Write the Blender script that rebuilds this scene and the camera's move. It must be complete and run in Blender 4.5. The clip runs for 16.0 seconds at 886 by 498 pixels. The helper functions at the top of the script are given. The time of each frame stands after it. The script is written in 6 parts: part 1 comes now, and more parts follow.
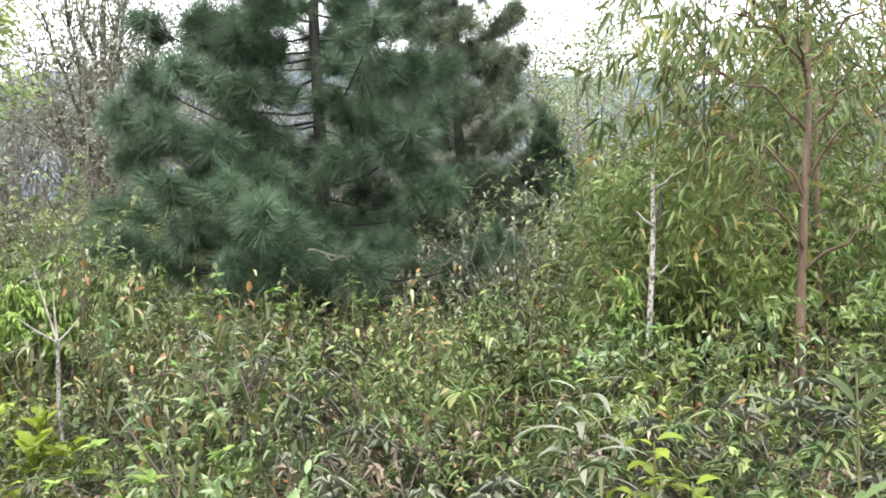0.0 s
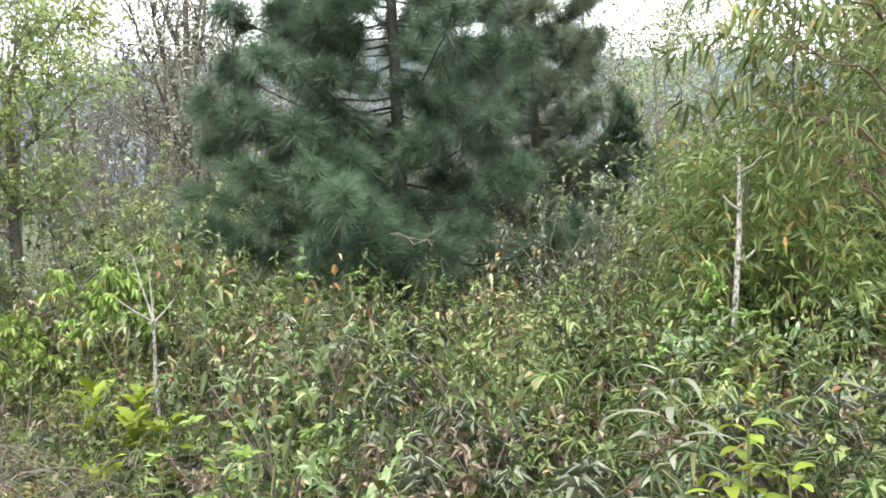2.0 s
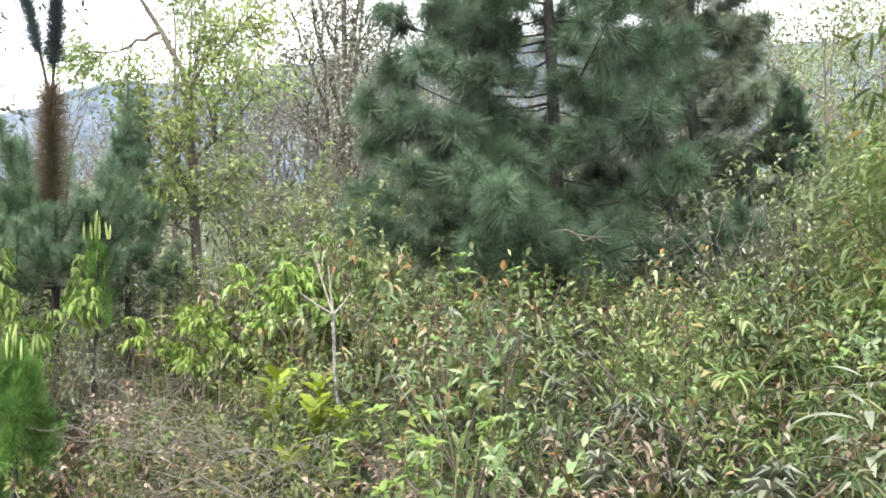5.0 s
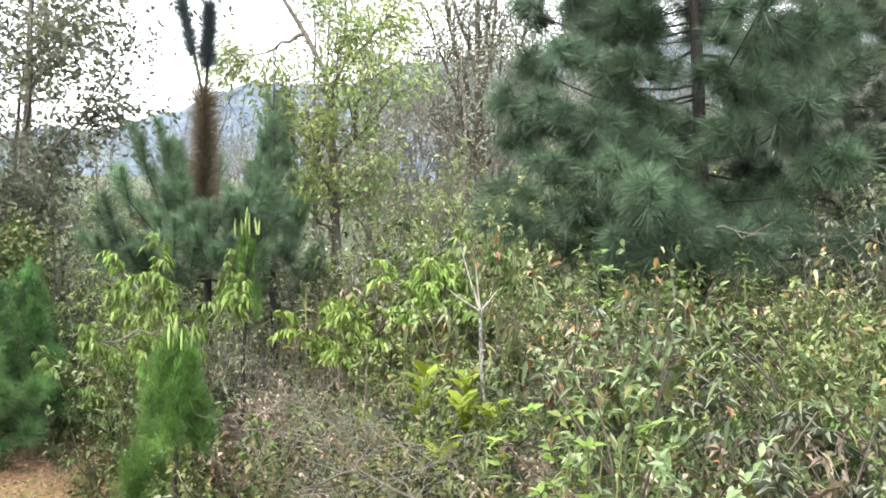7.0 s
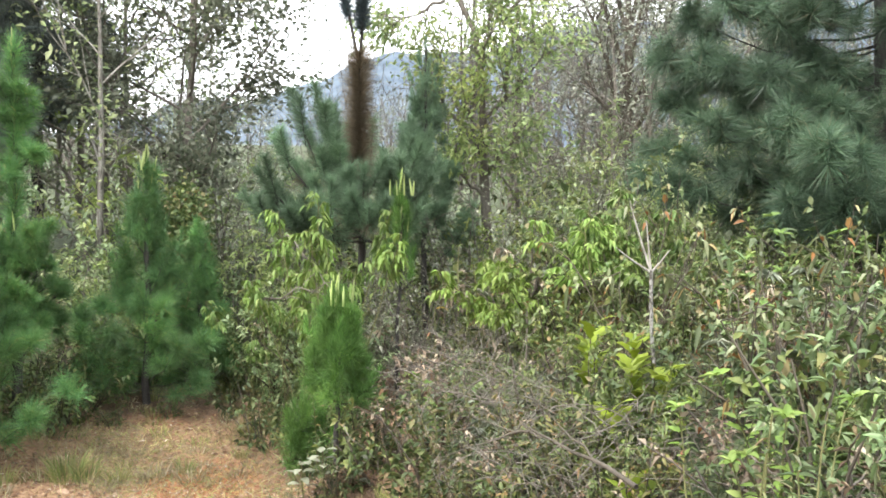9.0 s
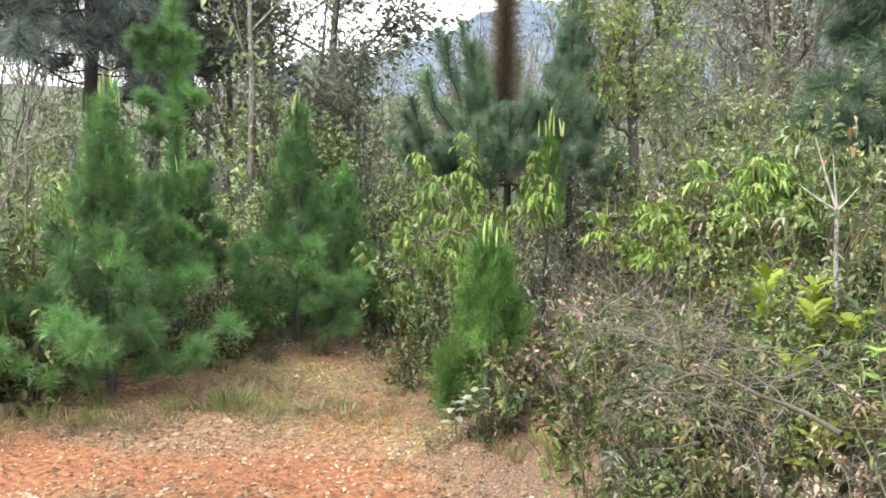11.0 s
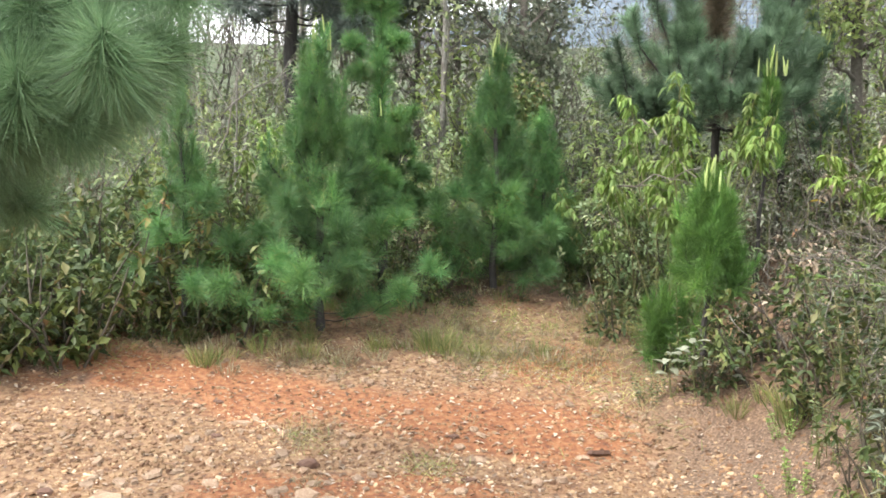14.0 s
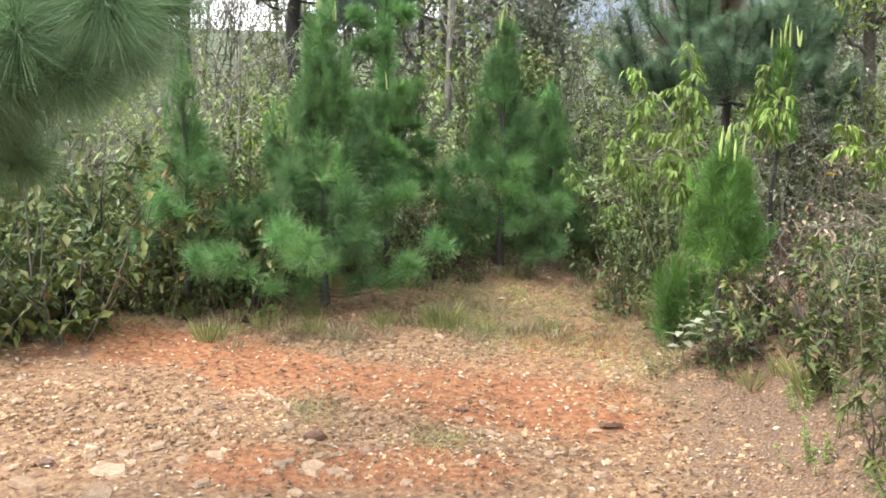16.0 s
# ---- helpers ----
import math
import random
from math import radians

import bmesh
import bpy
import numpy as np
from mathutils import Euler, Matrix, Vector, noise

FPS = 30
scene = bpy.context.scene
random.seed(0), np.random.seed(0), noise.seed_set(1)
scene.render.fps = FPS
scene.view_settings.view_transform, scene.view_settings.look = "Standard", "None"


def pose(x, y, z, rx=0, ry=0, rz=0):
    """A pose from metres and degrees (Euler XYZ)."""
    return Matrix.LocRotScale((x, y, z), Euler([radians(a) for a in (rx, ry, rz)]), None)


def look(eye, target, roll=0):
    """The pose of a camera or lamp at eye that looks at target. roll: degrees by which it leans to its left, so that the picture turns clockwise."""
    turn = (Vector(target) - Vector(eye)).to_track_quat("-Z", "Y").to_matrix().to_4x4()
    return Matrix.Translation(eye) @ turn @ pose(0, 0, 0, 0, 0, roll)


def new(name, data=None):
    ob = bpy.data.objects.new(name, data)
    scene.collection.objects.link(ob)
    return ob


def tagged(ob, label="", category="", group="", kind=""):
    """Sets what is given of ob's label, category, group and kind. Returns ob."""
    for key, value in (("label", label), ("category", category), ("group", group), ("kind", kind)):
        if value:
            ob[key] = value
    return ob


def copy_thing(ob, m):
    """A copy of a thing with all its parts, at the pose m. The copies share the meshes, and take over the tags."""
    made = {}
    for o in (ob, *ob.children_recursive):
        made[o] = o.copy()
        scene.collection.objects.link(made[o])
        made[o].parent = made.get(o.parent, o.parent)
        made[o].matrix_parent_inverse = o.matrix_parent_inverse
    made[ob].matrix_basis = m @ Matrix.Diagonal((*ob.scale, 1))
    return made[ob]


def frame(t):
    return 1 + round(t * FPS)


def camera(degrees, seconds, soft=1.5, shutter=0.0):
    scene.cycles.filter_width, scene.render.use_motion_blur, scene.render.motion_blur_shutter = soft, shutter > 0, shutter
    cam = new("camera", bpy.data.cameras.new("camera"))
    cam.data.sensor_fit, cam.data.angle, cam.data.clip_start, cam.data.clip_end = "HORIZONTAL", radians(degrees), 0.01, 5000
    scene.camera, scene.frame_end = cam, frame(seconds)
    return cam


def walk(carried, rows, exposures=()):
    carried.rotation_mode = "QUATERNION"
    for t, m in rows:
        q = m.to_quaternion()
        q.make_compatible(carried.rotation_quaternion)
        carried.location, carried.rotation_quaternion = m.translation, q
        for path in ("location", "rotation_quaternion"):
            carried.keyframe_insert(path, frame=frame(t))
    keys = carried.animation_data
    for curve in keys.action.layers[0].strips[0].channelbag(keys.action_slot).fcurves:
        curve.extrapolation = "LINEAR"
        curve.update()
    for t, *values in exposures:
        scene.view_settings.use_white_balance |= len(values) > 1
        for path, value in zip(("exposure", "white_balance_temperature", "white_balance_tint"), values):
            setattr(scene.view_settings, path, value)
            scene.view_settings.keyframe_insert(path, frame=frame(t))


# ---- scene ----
cam = camera(55.2, 16.0, soft=1.7)
PATH = [
    (0, (0.000, 0.000, 1.762), (0.000, 1.999, 1.830), -1.1),
    (0.5, (-0.011, -0.005, 1.760), (-0.050, 1.994, 1.818), -1.1),
    (1, (-0.023, -0.001, 1.758), (-0.103, 1.997, 1.808), -1.0),
    (1.5, (-0.035, -0.008, 1.756), (-0.158, 1.988, 1.799), -0.9),
    (2, (-0.051, -0.025, 1.759), (-0.218, 1.968, 1.794), -0.9),
    (2.5, (-0.070, -0.043, 1.760), (-0.284, 1.945, 1.790), -0.8),
    (3, (-0.088, -0.070, 1.760), (-0.353, 1.912, 1.787), -0.7),
    (3.5, (-0.111, -0.083, 1.759), (-0.427, 1.892, 1.785), -0.6),
    (4, (-0.130, -0.088, 1.760), (-0.502, 1.877, 1.785), -0.6),
    (6.5, (-0.244, -0.090, 1.769), (-0.946, 1.782, 1.798), -0.4),
    (7, (-0.283, -0.075, 1.764), (-1.057, 1.770, 1.787), -0.2),
    (7.5, (-0.317, -0.072, 1.752), (-1.163, 1.741, 1.765), -0.0),
    (8, (-0.356, -0.055, 1.741), (-1.273, 1.722, 1.735), 0.1),
    (10.5, (-0.596, -0.061, 1.663), (-1.829, 1.508, 1.531), 0.4),
    (11, (-0.632, -0.068, 1.644), (-1.921, 1.453, 1.478), 0.3),
    (11.5, (-0.683, -0.084, 1.615), (-2.029, 1.381, 1.406), 0.3),
    (12, (-0.731, -0.119, 1.590), (-2.121, 1.297, 1.342), 0.4),
    (12.5, (-0.787, -0.158, 1.577), (-2.219, 1.212, 1.306), 0.4),
    (13, (-0.838, -0.181, 1.589), (-2.313, 1.139, 1.304), 0.3),
    (13.5, (-0.874, -0.178, 1.572), (-2.391, 1.097, 1.297), 0.4),
    (14, (-0.888, -0.189, 1.558), (-2.433, 1.052, 1.288), 0.4),
    (14.5, (-0.904, -0.203, 1.549), (-2.463, 1.019, 1.274), 0.5),
    (15, (-0.926, -0.186, 1.502), (-2.493, 1.027, 1.230), 0.5),
    (15.5, (-0.948, -0.165, 1.473), (-2.510, 1.052, 1.191), 0.4),
    (16, (-0.969, -0.172, 1.450), (-2.513, 1.065, 1.156), 0.4),
]
walk(cam, [(t, look(eye, target, roll)) for t, eye, target, roll in PATH],
     [(0, 2.1), (2, 2.12), (4, 2.22), (6.5, 2.28), (7, 2.28), (8, 2.22), (11, 2.15), (14, 2.14), (16, 2.15)])

# ---- overcast sky, a broad weak sun, exposure ----
SUN_AZ, SUN_EL = radians(200), radians(58)
world = bpy.data.worlds.new("sky")
scene.world = world
world.use_nodes = True
wn, wl = world.node_tree.nodes, world.node_tree.links
wn.clear()
sky = wn.new("ShaderNodeTexSky")
sky.sky_type, sky.sun_disc, sky.sun_elevation, sky.sun_rotation = "NISHITA", False, SUN_EL, SUN_AZ
sky.dust_density, sky.air_density = 3.0, 1.0
cloud = wn.new("ShaderNodeTexNoise")
cloud.inputs["Scale"].default_value, cloud.inputs["Detail"].default_value = 2.2, 5
cramp = wn.new("ShaderNodeValToRGB")
cramp.color_ramp.elements[0].position, cramp.color_ramp.elements[0].color = 0.3, (7.6, 7.9, 8.3, 1)
cramp.color_ramp.elements[1].position, cramp.color_ramp.elements[1].color = 0.7, (10.0, 10.1, 10.2, 1)
cover = wn.new("ShaderNodeMix")
cover.data_type = "RGBA"
cover.inputs["Factor"].default_value = 0.82
back, wout = wn.new("ShaderNodeBackground"), wn.new("ShaderNodeOutputWorld")
back.inputs["Strength"].default_value = 0.11
wl.new(cloud.outputs["Fac"], cramp.inputs["Fac"])
wl.new(sky.outputs["Color"], cover.inputs["A"])
wl.new(cramp.outputs["Color"], cover.inputs["B"])
wl.new(cover.outputs["Result"], back.inputs["Color"])
wl.new(back.outputs["Background"], wout.inputs["Surface"])
sun_data = bpy.data.lights.new("sun", "SUN")
sun_data.energy, sun_data.angle, sun_data.color = 1.4, radians(14), (1.0, 0.95, 0.86)
sun = new("sun", sun_data)
sun_from = Vector((math.sin(SUN_AZ) * math.cos(SUN_EL), math.cos(SUN_AZ) * math.cos(SUN_EL), math.sin(SUN_EL)))
sun.matrix_world = look(sun_from * 60, (0, 0, 0))


# ---- small tools ----
RNG = np.random.default_rng(11)


def vec(*a):
    return np.array(a, float)


def unit(a):
    a = np.asarray(a, float)
    return a / np.maximum(np.linalg.norm(a, axis=-1, keepdims=True), 1e-9)


def smooth(a, b, x):
    k = np.clip((np.asarray(x, float) - a) / (b - a), 0, 1)
    return k * k * (3 - 2 * k)


def mesh_of(name, chunks, material, shade=True):
    """One mesh from chunks of (points n x 3, faces m x k)."""
    points, loops, sizes, base = [], [], [], 0
    for p, f in chunks:
        if len(p) == 0 or len(f) == 0:
            continue
        points.append(np.asarray(p, np.float32))
        f = np.asarray(f, np.int32)
        loops.append((f + base).ravel())
        sizes.append(np.full(len(f), f.shape[1], np.int32))
        base += len(p)
    points, loops, sizes = np.concatenate(points), np.concatenate(loops), np.concatenate(sizes)
    me = bpy.data.meshes.new(name)
    me.vertices.add(len(points))
    me.vertices.foreach_set("co", points.ravel())
    me.loops.add(len(loops))
    me.loops.foreach_set("vertex_index", loops)
    me.polygons.add(len(sizes))
    me.polygons.foreach_set("loop_start", np.concatenate([[0], np.cumsum(sizes)[:-1]]).astype(np.int32))
    me.polygons.foreach_set("use_smooth", np.full(len(sizes), shade))
    me.update(calc_edges=True)
    me.materials.append(material)
    return me


def part(name, chunks, material, parent, label="", shade=True, kind=""):
    me = chunks if isinstance(chunks, bpy.types.Mesh) else mesh_of(name, chunks, material, shade)
    ob = new(name, me)
    ob.parent = parent
    tagged(ob, label, kind=kind)
    return ob


def thing(name, label, category, group="", kind=""):
    return tagged(new(name), label, category, group, kind)


def tube(points, radii, sides=6):
    """A tapered tube along a line of points, closed at its end."""
    p, r = np.asarray(points, float), np.asarray(radii, float)
    t = unit(np.gradient(p, axis=0))
    ref = np.where(np.abs(t[:, 2:3]) > 0.9, vec(1, 0, 0), vec(0, 0, 1))
    a = unit(np.cross(t, ref))
    b = np.cross(t, a)
    ang = np.linspace(0, 2 * np.pi, sides, endpoint=False)
    ring = p[:, None] + r[:, None, None] * (np.cos(ang)[None, :, None] * a[:, None] + np.sin(ang)[None, :, None] * b[:, None])
    n = len(p)
    i, j = np.meshgrid(np.arange(n - 1), np.arange(sides), indexing="ij")
    k = (j + 1) % sides
    f = np.stack([i * sides + j, i * sides + k, (i + 1) * sides + k, (i + 1) * sides + j], -1).reshape(-1, 4)
    return ring.reshape(-1, 3), f


def bend(start, way, length, rng, steps=6, rise=0.0, wobble=0.12):
    """A wandering line from start: rise lifts (or, below 0, lowers) it as it goes."""
    out, d = [np.array(start, float)], unit(way)
    for _ in range(steps):
        d = unit(d + vec(0, 0, rise / steps) + rng.normal(0, wobble, 3) / math.sqrt(steps))
        out.append(out[-1] + d * length / steps)
    return np.array(out)


LEAF = vec(0, 0, 0, .30, -.46, .09, .36, 0, 0, .30, .46, .09, .68, -.34, .08, .72, 0, 0, .68, .34, .08, 1, 0, .02).reshape(-1, 3)
LEAF_F = (np.array([[0, 1, 2], [0, 2, 3], [4, 7, 5], [5, 7, 6]]), np.array([[1, 4, 5, 2], [2, 5, 6, 3]]))
CHIP = vec(0, 0, 0, .45, -.5, .12, 1, 0, 0, .45, .5, .12).reshape(-1, 3)
CHIP_F = (np.array([[0, 1, 2], [0, 2, 3]]),)


def leaves(at, way, length, width, rng, droop=0.25, fine=True, flat=0.7):
    """Folded, curved leaves at points, each along its way; flat: how far their faces turn to the sky."""
    at, d = np.asarray(at, float), unit(way)
    n = len(at)
    if n == 0:
        return []
    length, width = np.broadcast_to(length, n).astype(float), np.broadcast_to(width, n).astype(float)
    nz = unit(rng.normal(0, 1, (n, 3)) * (1 - flat) + vec(0, 0, 1) * flat)
    s = unit(np.cross(d, nz))
    nz = np.cross(s, d)
    shape, faces = (LEAF, LEAF_F) if fine else (CHIP, CHIP_F)
    u, v, h = shape[:, 0][None, :, None], shape[:, 1][None, :, None], shape[:, 2][None, :, None]
    L, W = length[:, None, None], width[:, None, None]
    p = at[:, None] + u * L * d[:, None] + v * W * s[:, None] + h * L * nz[:, None]
    p[:, :, 2] -= (u[..., 0] ** 2) * length[:, None] * np.broadcast_to(droop, n)[:, None]
    base = (np.arange(n) * len(shape))[:, None, None]
    flatp, out = p.reshape(-1, 3), []
    for f in faces:
        out.append((f[None] + base).reshape(-1, f.shape[1]))
    # the first chunk carries the points; further faces refer to the same points
    return [(flatp, out)]


def foliage(name, groups, material):
    """A mesh of many leaves: points with triangles and quads over them."""
    points, tris, quads, base = [], [], [], 0
    for p, lists in groups:
        points.append(p)
        for f in lists:
            (tris if f.shape[1] == 3 else quads).append(f + base)
        base += len(p)
    allp = np.concatenate(points)
    me = bpy.data.meshes.new(name)
    loops = [np.concatenate(x).ravel() for x in (tris, quads) if x]
    sizes = [np.full(sum(len(f) for f in x), k, np.int32) for x, k in ((tris, 3), (quads, 4)) if x]
    loops, sizes = np.concatenate(loops).astype(np.int32), np.concatenate(sizes)
    me.vertices.add(len(allp))
    me.vertices.foreach_set("co", allp.astype(np.float32).ravel())
    me.loops.add(len(loops))
    me.loops.foreach_set("vertex_index", loops)
    me.polygons.add(len(sizes))
    me.polygons.foreach_set("loop_start", np.concatenate([[0], np.cumsum(sizes)[:-1]]).astype(np.int32))
    me.polygons.foreach_set("use_smooth", np.full(len(sizes), True))
    me.update(calc_edges=True)
    me.materials.append(material)
    return me


def needles(at, way, length, width, rng, droop=0.15):
    """Thin two-piece needles from points, each along its way."""
    at, d = np.asarray(at, float), unit(way)
    n = len(at)
    L = np.broadcast_to(length, n)[:, None]
    s = unit(np.cross(d, rng.normal(0, 1, (n, 3)))) * np.broadcast_to(width, n)[:, None] / 2
    mid = at + d * L * 0.55 - vec(0, 0, 1) * L * 0.3 * droop
    tip = at + d * L - vec(0, 0, 1) * L * droop
    p = np.stack([at - s * 0.8, at + s * 0.8, mid - s, mid + s, tip], 1).reshape(-1, 3)
    b = (np.arange(n) * 5)[:, None]
    return [(p, [np.array([[2, 3, 4]]) + b, np.array([[0, 1, 3, 2]]) + b])]


def fine_needles(at, way, length, width, rng, droop=0.15):
    """Very thin tapering needles, one sliver each."""
    at, d = np.asarray(at, float), unit(way)
    n = len(at)
    L = np.broadcast_to(length, n)[:, None]
    s = unit(np.cross(d, rng.normal(0, 1, (n, 3)))) * np.broadcast_to(width, n)[:, None] / 2
    tip = at + d * L - vec(0, 0, 1) * L * droop
    p = np.stack([at - s, at + s, tip], 1).reshape(-1, 3)
    return [(p, [np.arange(3 * n).reshape(-1, 3)])]


# ---- materials ----
def shader(name):
    m = bpy.data.materials.new(name)
    m.use_nodes = True
    nt = m.node_tree
    return m, nt.nodes, nt.links, nt.nodes["Principled BSDF"]


def ramp(nodes, stops):
    r = nodes.new("ShaderNodeValToRGB")
    e = r.color_ramp.elements
    while len(e) < len(stops):
        e.new(0.5)
    for el, (pos, c) in zip(e, stops):
        el.position, el.color = pos, (*c, 1)
    return r


def leaf_material(name, stops, rough=0.5, through_light=0.3, spread=0.35, spec=0.5, hues=0.006):
    """Leaf: a colour for each leaf, patches of lighter and darker growth, some light let through."""
    m, n, l, b = shader(name)
    geo, info = n.new("ShaderNodeNewGeometry"), n.new("ShaderNodeObjectInfo")
    r = ramp(n, stops)
    l.new(geo.outputs["Random Per Island"], r.inputs["Fac"])
    noise_t = n.new("ShaderNodeTexNoise")
    noise_t.inputs["Scale"].default_value, noise_t.inputs["Detail"].default_value = 2.3, 3
    l.new(geo.outputs["Position"], noise_t.inputs["Vector"])
    span = n.new("ShaderNodeMapRange")
    span.inputs["From Min"].default_value, span.inputs["From Max"].default_value = 0.3, 0.7
    span.inputs["To Min"].default_value, span.inputs["To Max"].default_value = 1 - spread, 1 + spread
    l.new(noise_t.outputs["Fac"], span.inputs["Value"])
    fine = n.new("ShaderNodeTexNoise")
    fine.inputs["Scale"].default_value = 70
    l.new(geo.outputs["Position"], fine.inputs["Vector"])
    fspan = n.new("ShaderNodeMapRange")
    fspan.inputs["To Min"].default_value, fspan.inputs["To Max"].default_value = 0.8, 1.2
    l.new(fine.outputs["Fac"], fspan.inputs["Value"])
    own = n.new("ShaderNodeMapRange")
    own.inputs["To Min"].default_value, own.inputs["To Max"].default_value = 0.72, 1.3
    l.new(info.outputs["Random"], own.inputs["Value"])
    m1, m2 = n.new("ShaderNodeMath"), n.new("ShaderNodeMath")
    m1.operation = m2.operation = "MULTIPLY"
    l.new(span.outputs["Result"], m1.inputs[0])
    l.new(own.outputs["Result"], m1.inputs[1])
    l.new(m1.outputs[0], m2.inputs[0])
    l.new(fspan.outputs["Result"], m2.inputs[1])
    hsv = n.new("ShaderNodeHueSaturation")
    l.new(m2.outputs[0], hsv.inputs["Value"])
    apart, fract, tint, grey = n.new("ShaderNodeMath"), n.new("ShaderNodeMath"), n.new("ShaderNodeMapRange"), n.new("ShaderNodeMapRange")
    apart.operation, fract.operation = "MULTIPLY", "FRACT"
    l.new(info.outputs["Random"], apart.inputs[0])
    apart.inputs[1].default_value = 13.7
    l.new(apart.outputs[0], fract.inputs[0])
    tint.inputs["To Min"].default_value, tint.inputs["To Max"].default_value = 0.5 - hues, 0.5 + hues
    grey.inputs["To Min"].default_value, grey.inputs["To Max"].default_value = 1 + 6 * hues, 1 - 8 * hues
    l.new(fract.outputs[0], tint.inputs["Value"])
    l.new(fract.outputs[0], grey.inputs["Value"])
    l.new(tint.outputs["Result"], hsv.inputs["Hue"])
    l.new(grey.outputs["Result"], hsv.inputs["Saturation"])
    l.new(r.outputs["Color"], hsv.inputs["Color"])
    l.new(hsv.outputs["Color"], b.inputs["Base Color"])
    b.inputs["Roughness"].default_value, b.inputs["Specular IOR Level"].default_value = rough, spec
    tr, mix = n.new("ShaderNodeBsdfTranslucent"), n.new("ShaderNodeMixShader")
    l.new(hsv.outputs["Color"], tr.inputs["Color"])
    mix.inputs[0].default_value = through_light
    out = n["Material Output"]
    l.new(b.outputs[0], mix.inputs[1])
    l.new(tr.outputs[0], mix.inputs[2])
    l.new(mix.outputs[0], out.inputs["Surface"])
    return m


def rough_material(name, stops, scale, detail_scale, bump=0.4, rough=0.9, stretch=(1, 1, 1)):
    """Bark, stone, wood: two scales of noise through a ramp, with relief."""
    m, n, l, b = shader(name)
    tc, mp = n.new("ShaderNodeTexCoord"), n.new("ShaderNodeMapping")
    l.new(tc.outputs["Object"], mp.inputs["Vector"])
    mp.inputs["Scale"].default_value = stretch
    big, small = n.new("ShaderNodeTexNoise"), n.new("ShaderNodeTexNoise")
    for t, s in ((big, scale), (small, detail_scale)):
        t.inputs["Scale"].default_value, t.inputs["Detail"].default_value = s, 4
        l.new(mp.outputs["Vector"], t.inputs["Vector"])
    add = n.new("ShaderNodeMix")
    add.inputs["Factor"].default_value = 0.5
    l.new(big.outputs["Fac"], add.inputs["A"])
    l.new(small.outputs["Fac"], add.inputs["B"])
    r = ramp(n, stops)
    l.new(add.outputs["Result"], r.inputs["Fac"])
    info, hsv, own = n.new("ShaderNodeObjectInfo"), n.new("ShaderNodeHueSaturation"), n.new("ShaderNodeMapRange")
    own.inputs["To Min"].default_value, own.inputs["To Max"].default_value = 0.75, 1.25
    l.new(info.outputs["Random"], own.inputs["Value"])
    l.new(own.outputs["Result"], hsv.inputs["Value"])
    l.new(r.outputs["Color"], hsv.inputs["Color"])
    l.new(hsv.outputs["Color"], b.inputs["Base Color"])
    bp = n.new("ShaderNodeBump")
    bp.inputs["Strength"].default_value, bp.inputs["Distance"].default_value = bump, 0.01
    l.new(small.outputs["Fac"], bp.inputs["Height"])
    l.new(bp.outputs["Normal"], b.inputs["Normal"])
    b.inputs["Roughness"].default_value = rough
    return m


M_HERB = leaf_material("herb_leaf", [(0.0, (0.042, 0.072, 0.023)), (0.35, (0.083, 0.126, 0.041)), (0.72, (0.132, 0.178, 0.065)), (0.90, (0.202, 0.219, 0.092)), (0.97, (0.248, 0.202, 0.092)), (1.0, (0.132, 0.076, 0.034))], 0.36, 0.3, spread=0.5, spec=0.5, hues=0.024)
M_GLOSS = leaf_material("glossy_leaf", [(0.0, (0.044, 0.059, 0.016)), (0.5, (0.082, 0.095, 0.026)), (0.8, (0.136, 0.131, 0.044)), (0.9, (0.199, 0.146, 0.059)), (1.0, (0.157, 0.080, 0.030))], 0.5, 0.28, spec=0.32, hues=0.012)
M_LANCE = leaf_material("lance_leaf", [(0.0, (0.040, 0.071, 0.023)), (0.5, (0.073, 0.114, 0.035)), (0.88, (0.121, 0.155, 0.054)), (0.97, (0.161, 0.155, 0.066)), (1.0, (0.124, 0.086, 0.039))], 0.45, 0.3, spec=0.35, hues=0.012)
M_BRIGHT = leaf_material("bright_leaf", [(0.0, (0.097, 0.172, 0.037)), (0.6, (0.160, 0.250, 0.057)), (1.0, (0.243, 0.312, 0.100))], 0.5, 0.35, spec=0.3, hues=0.012)
M_GREY = leaf_material("grey_leaf", [(0.0, (.12, .135, .095)), (0.6, (.205, .22, .16)), (1.0, (.31, .315, .25))], 0.48, 0.3)
M_SILVER = leaf_material("silver_leaf", [(0.0, (0.073, 0.090, 0.059)), (0.6, (0.133, 0.151, 0.105)), (1.0, (0.227, 0.230, 0.166))], 0.46, 0.22, spec=0.5)
M_LIME = leaf_material("lime_leaf", [(0.0, (0.116, 0.165, 0.015)), (0.6, (0.171, 0.226, 0.022)), (1.0, (0.241, 0.273, 0.040))], 0.5, 0.35, spec=0.3)
M_SOFT = leaf_material("soft_needle", [(0.0, (0.074, 0.142, 0.064)), (0.5, (0.121, 0.211, 0.097)), (1.0, (0.185, 0.283, 0.144))], 0.45, 0.45)
M_DRY = leaf_material("dry_leaf", [(0.0, (0.108, 0.072, 0.048)), (0.45, (0.192, 0.144, 0.096)), (0.8, (0.324, 0.270, 0.192)), (0.95, (0.396, 0.348, 0.264)), (1.0, (0.360, 0.144, 0.054))], 0.65, 0.2)
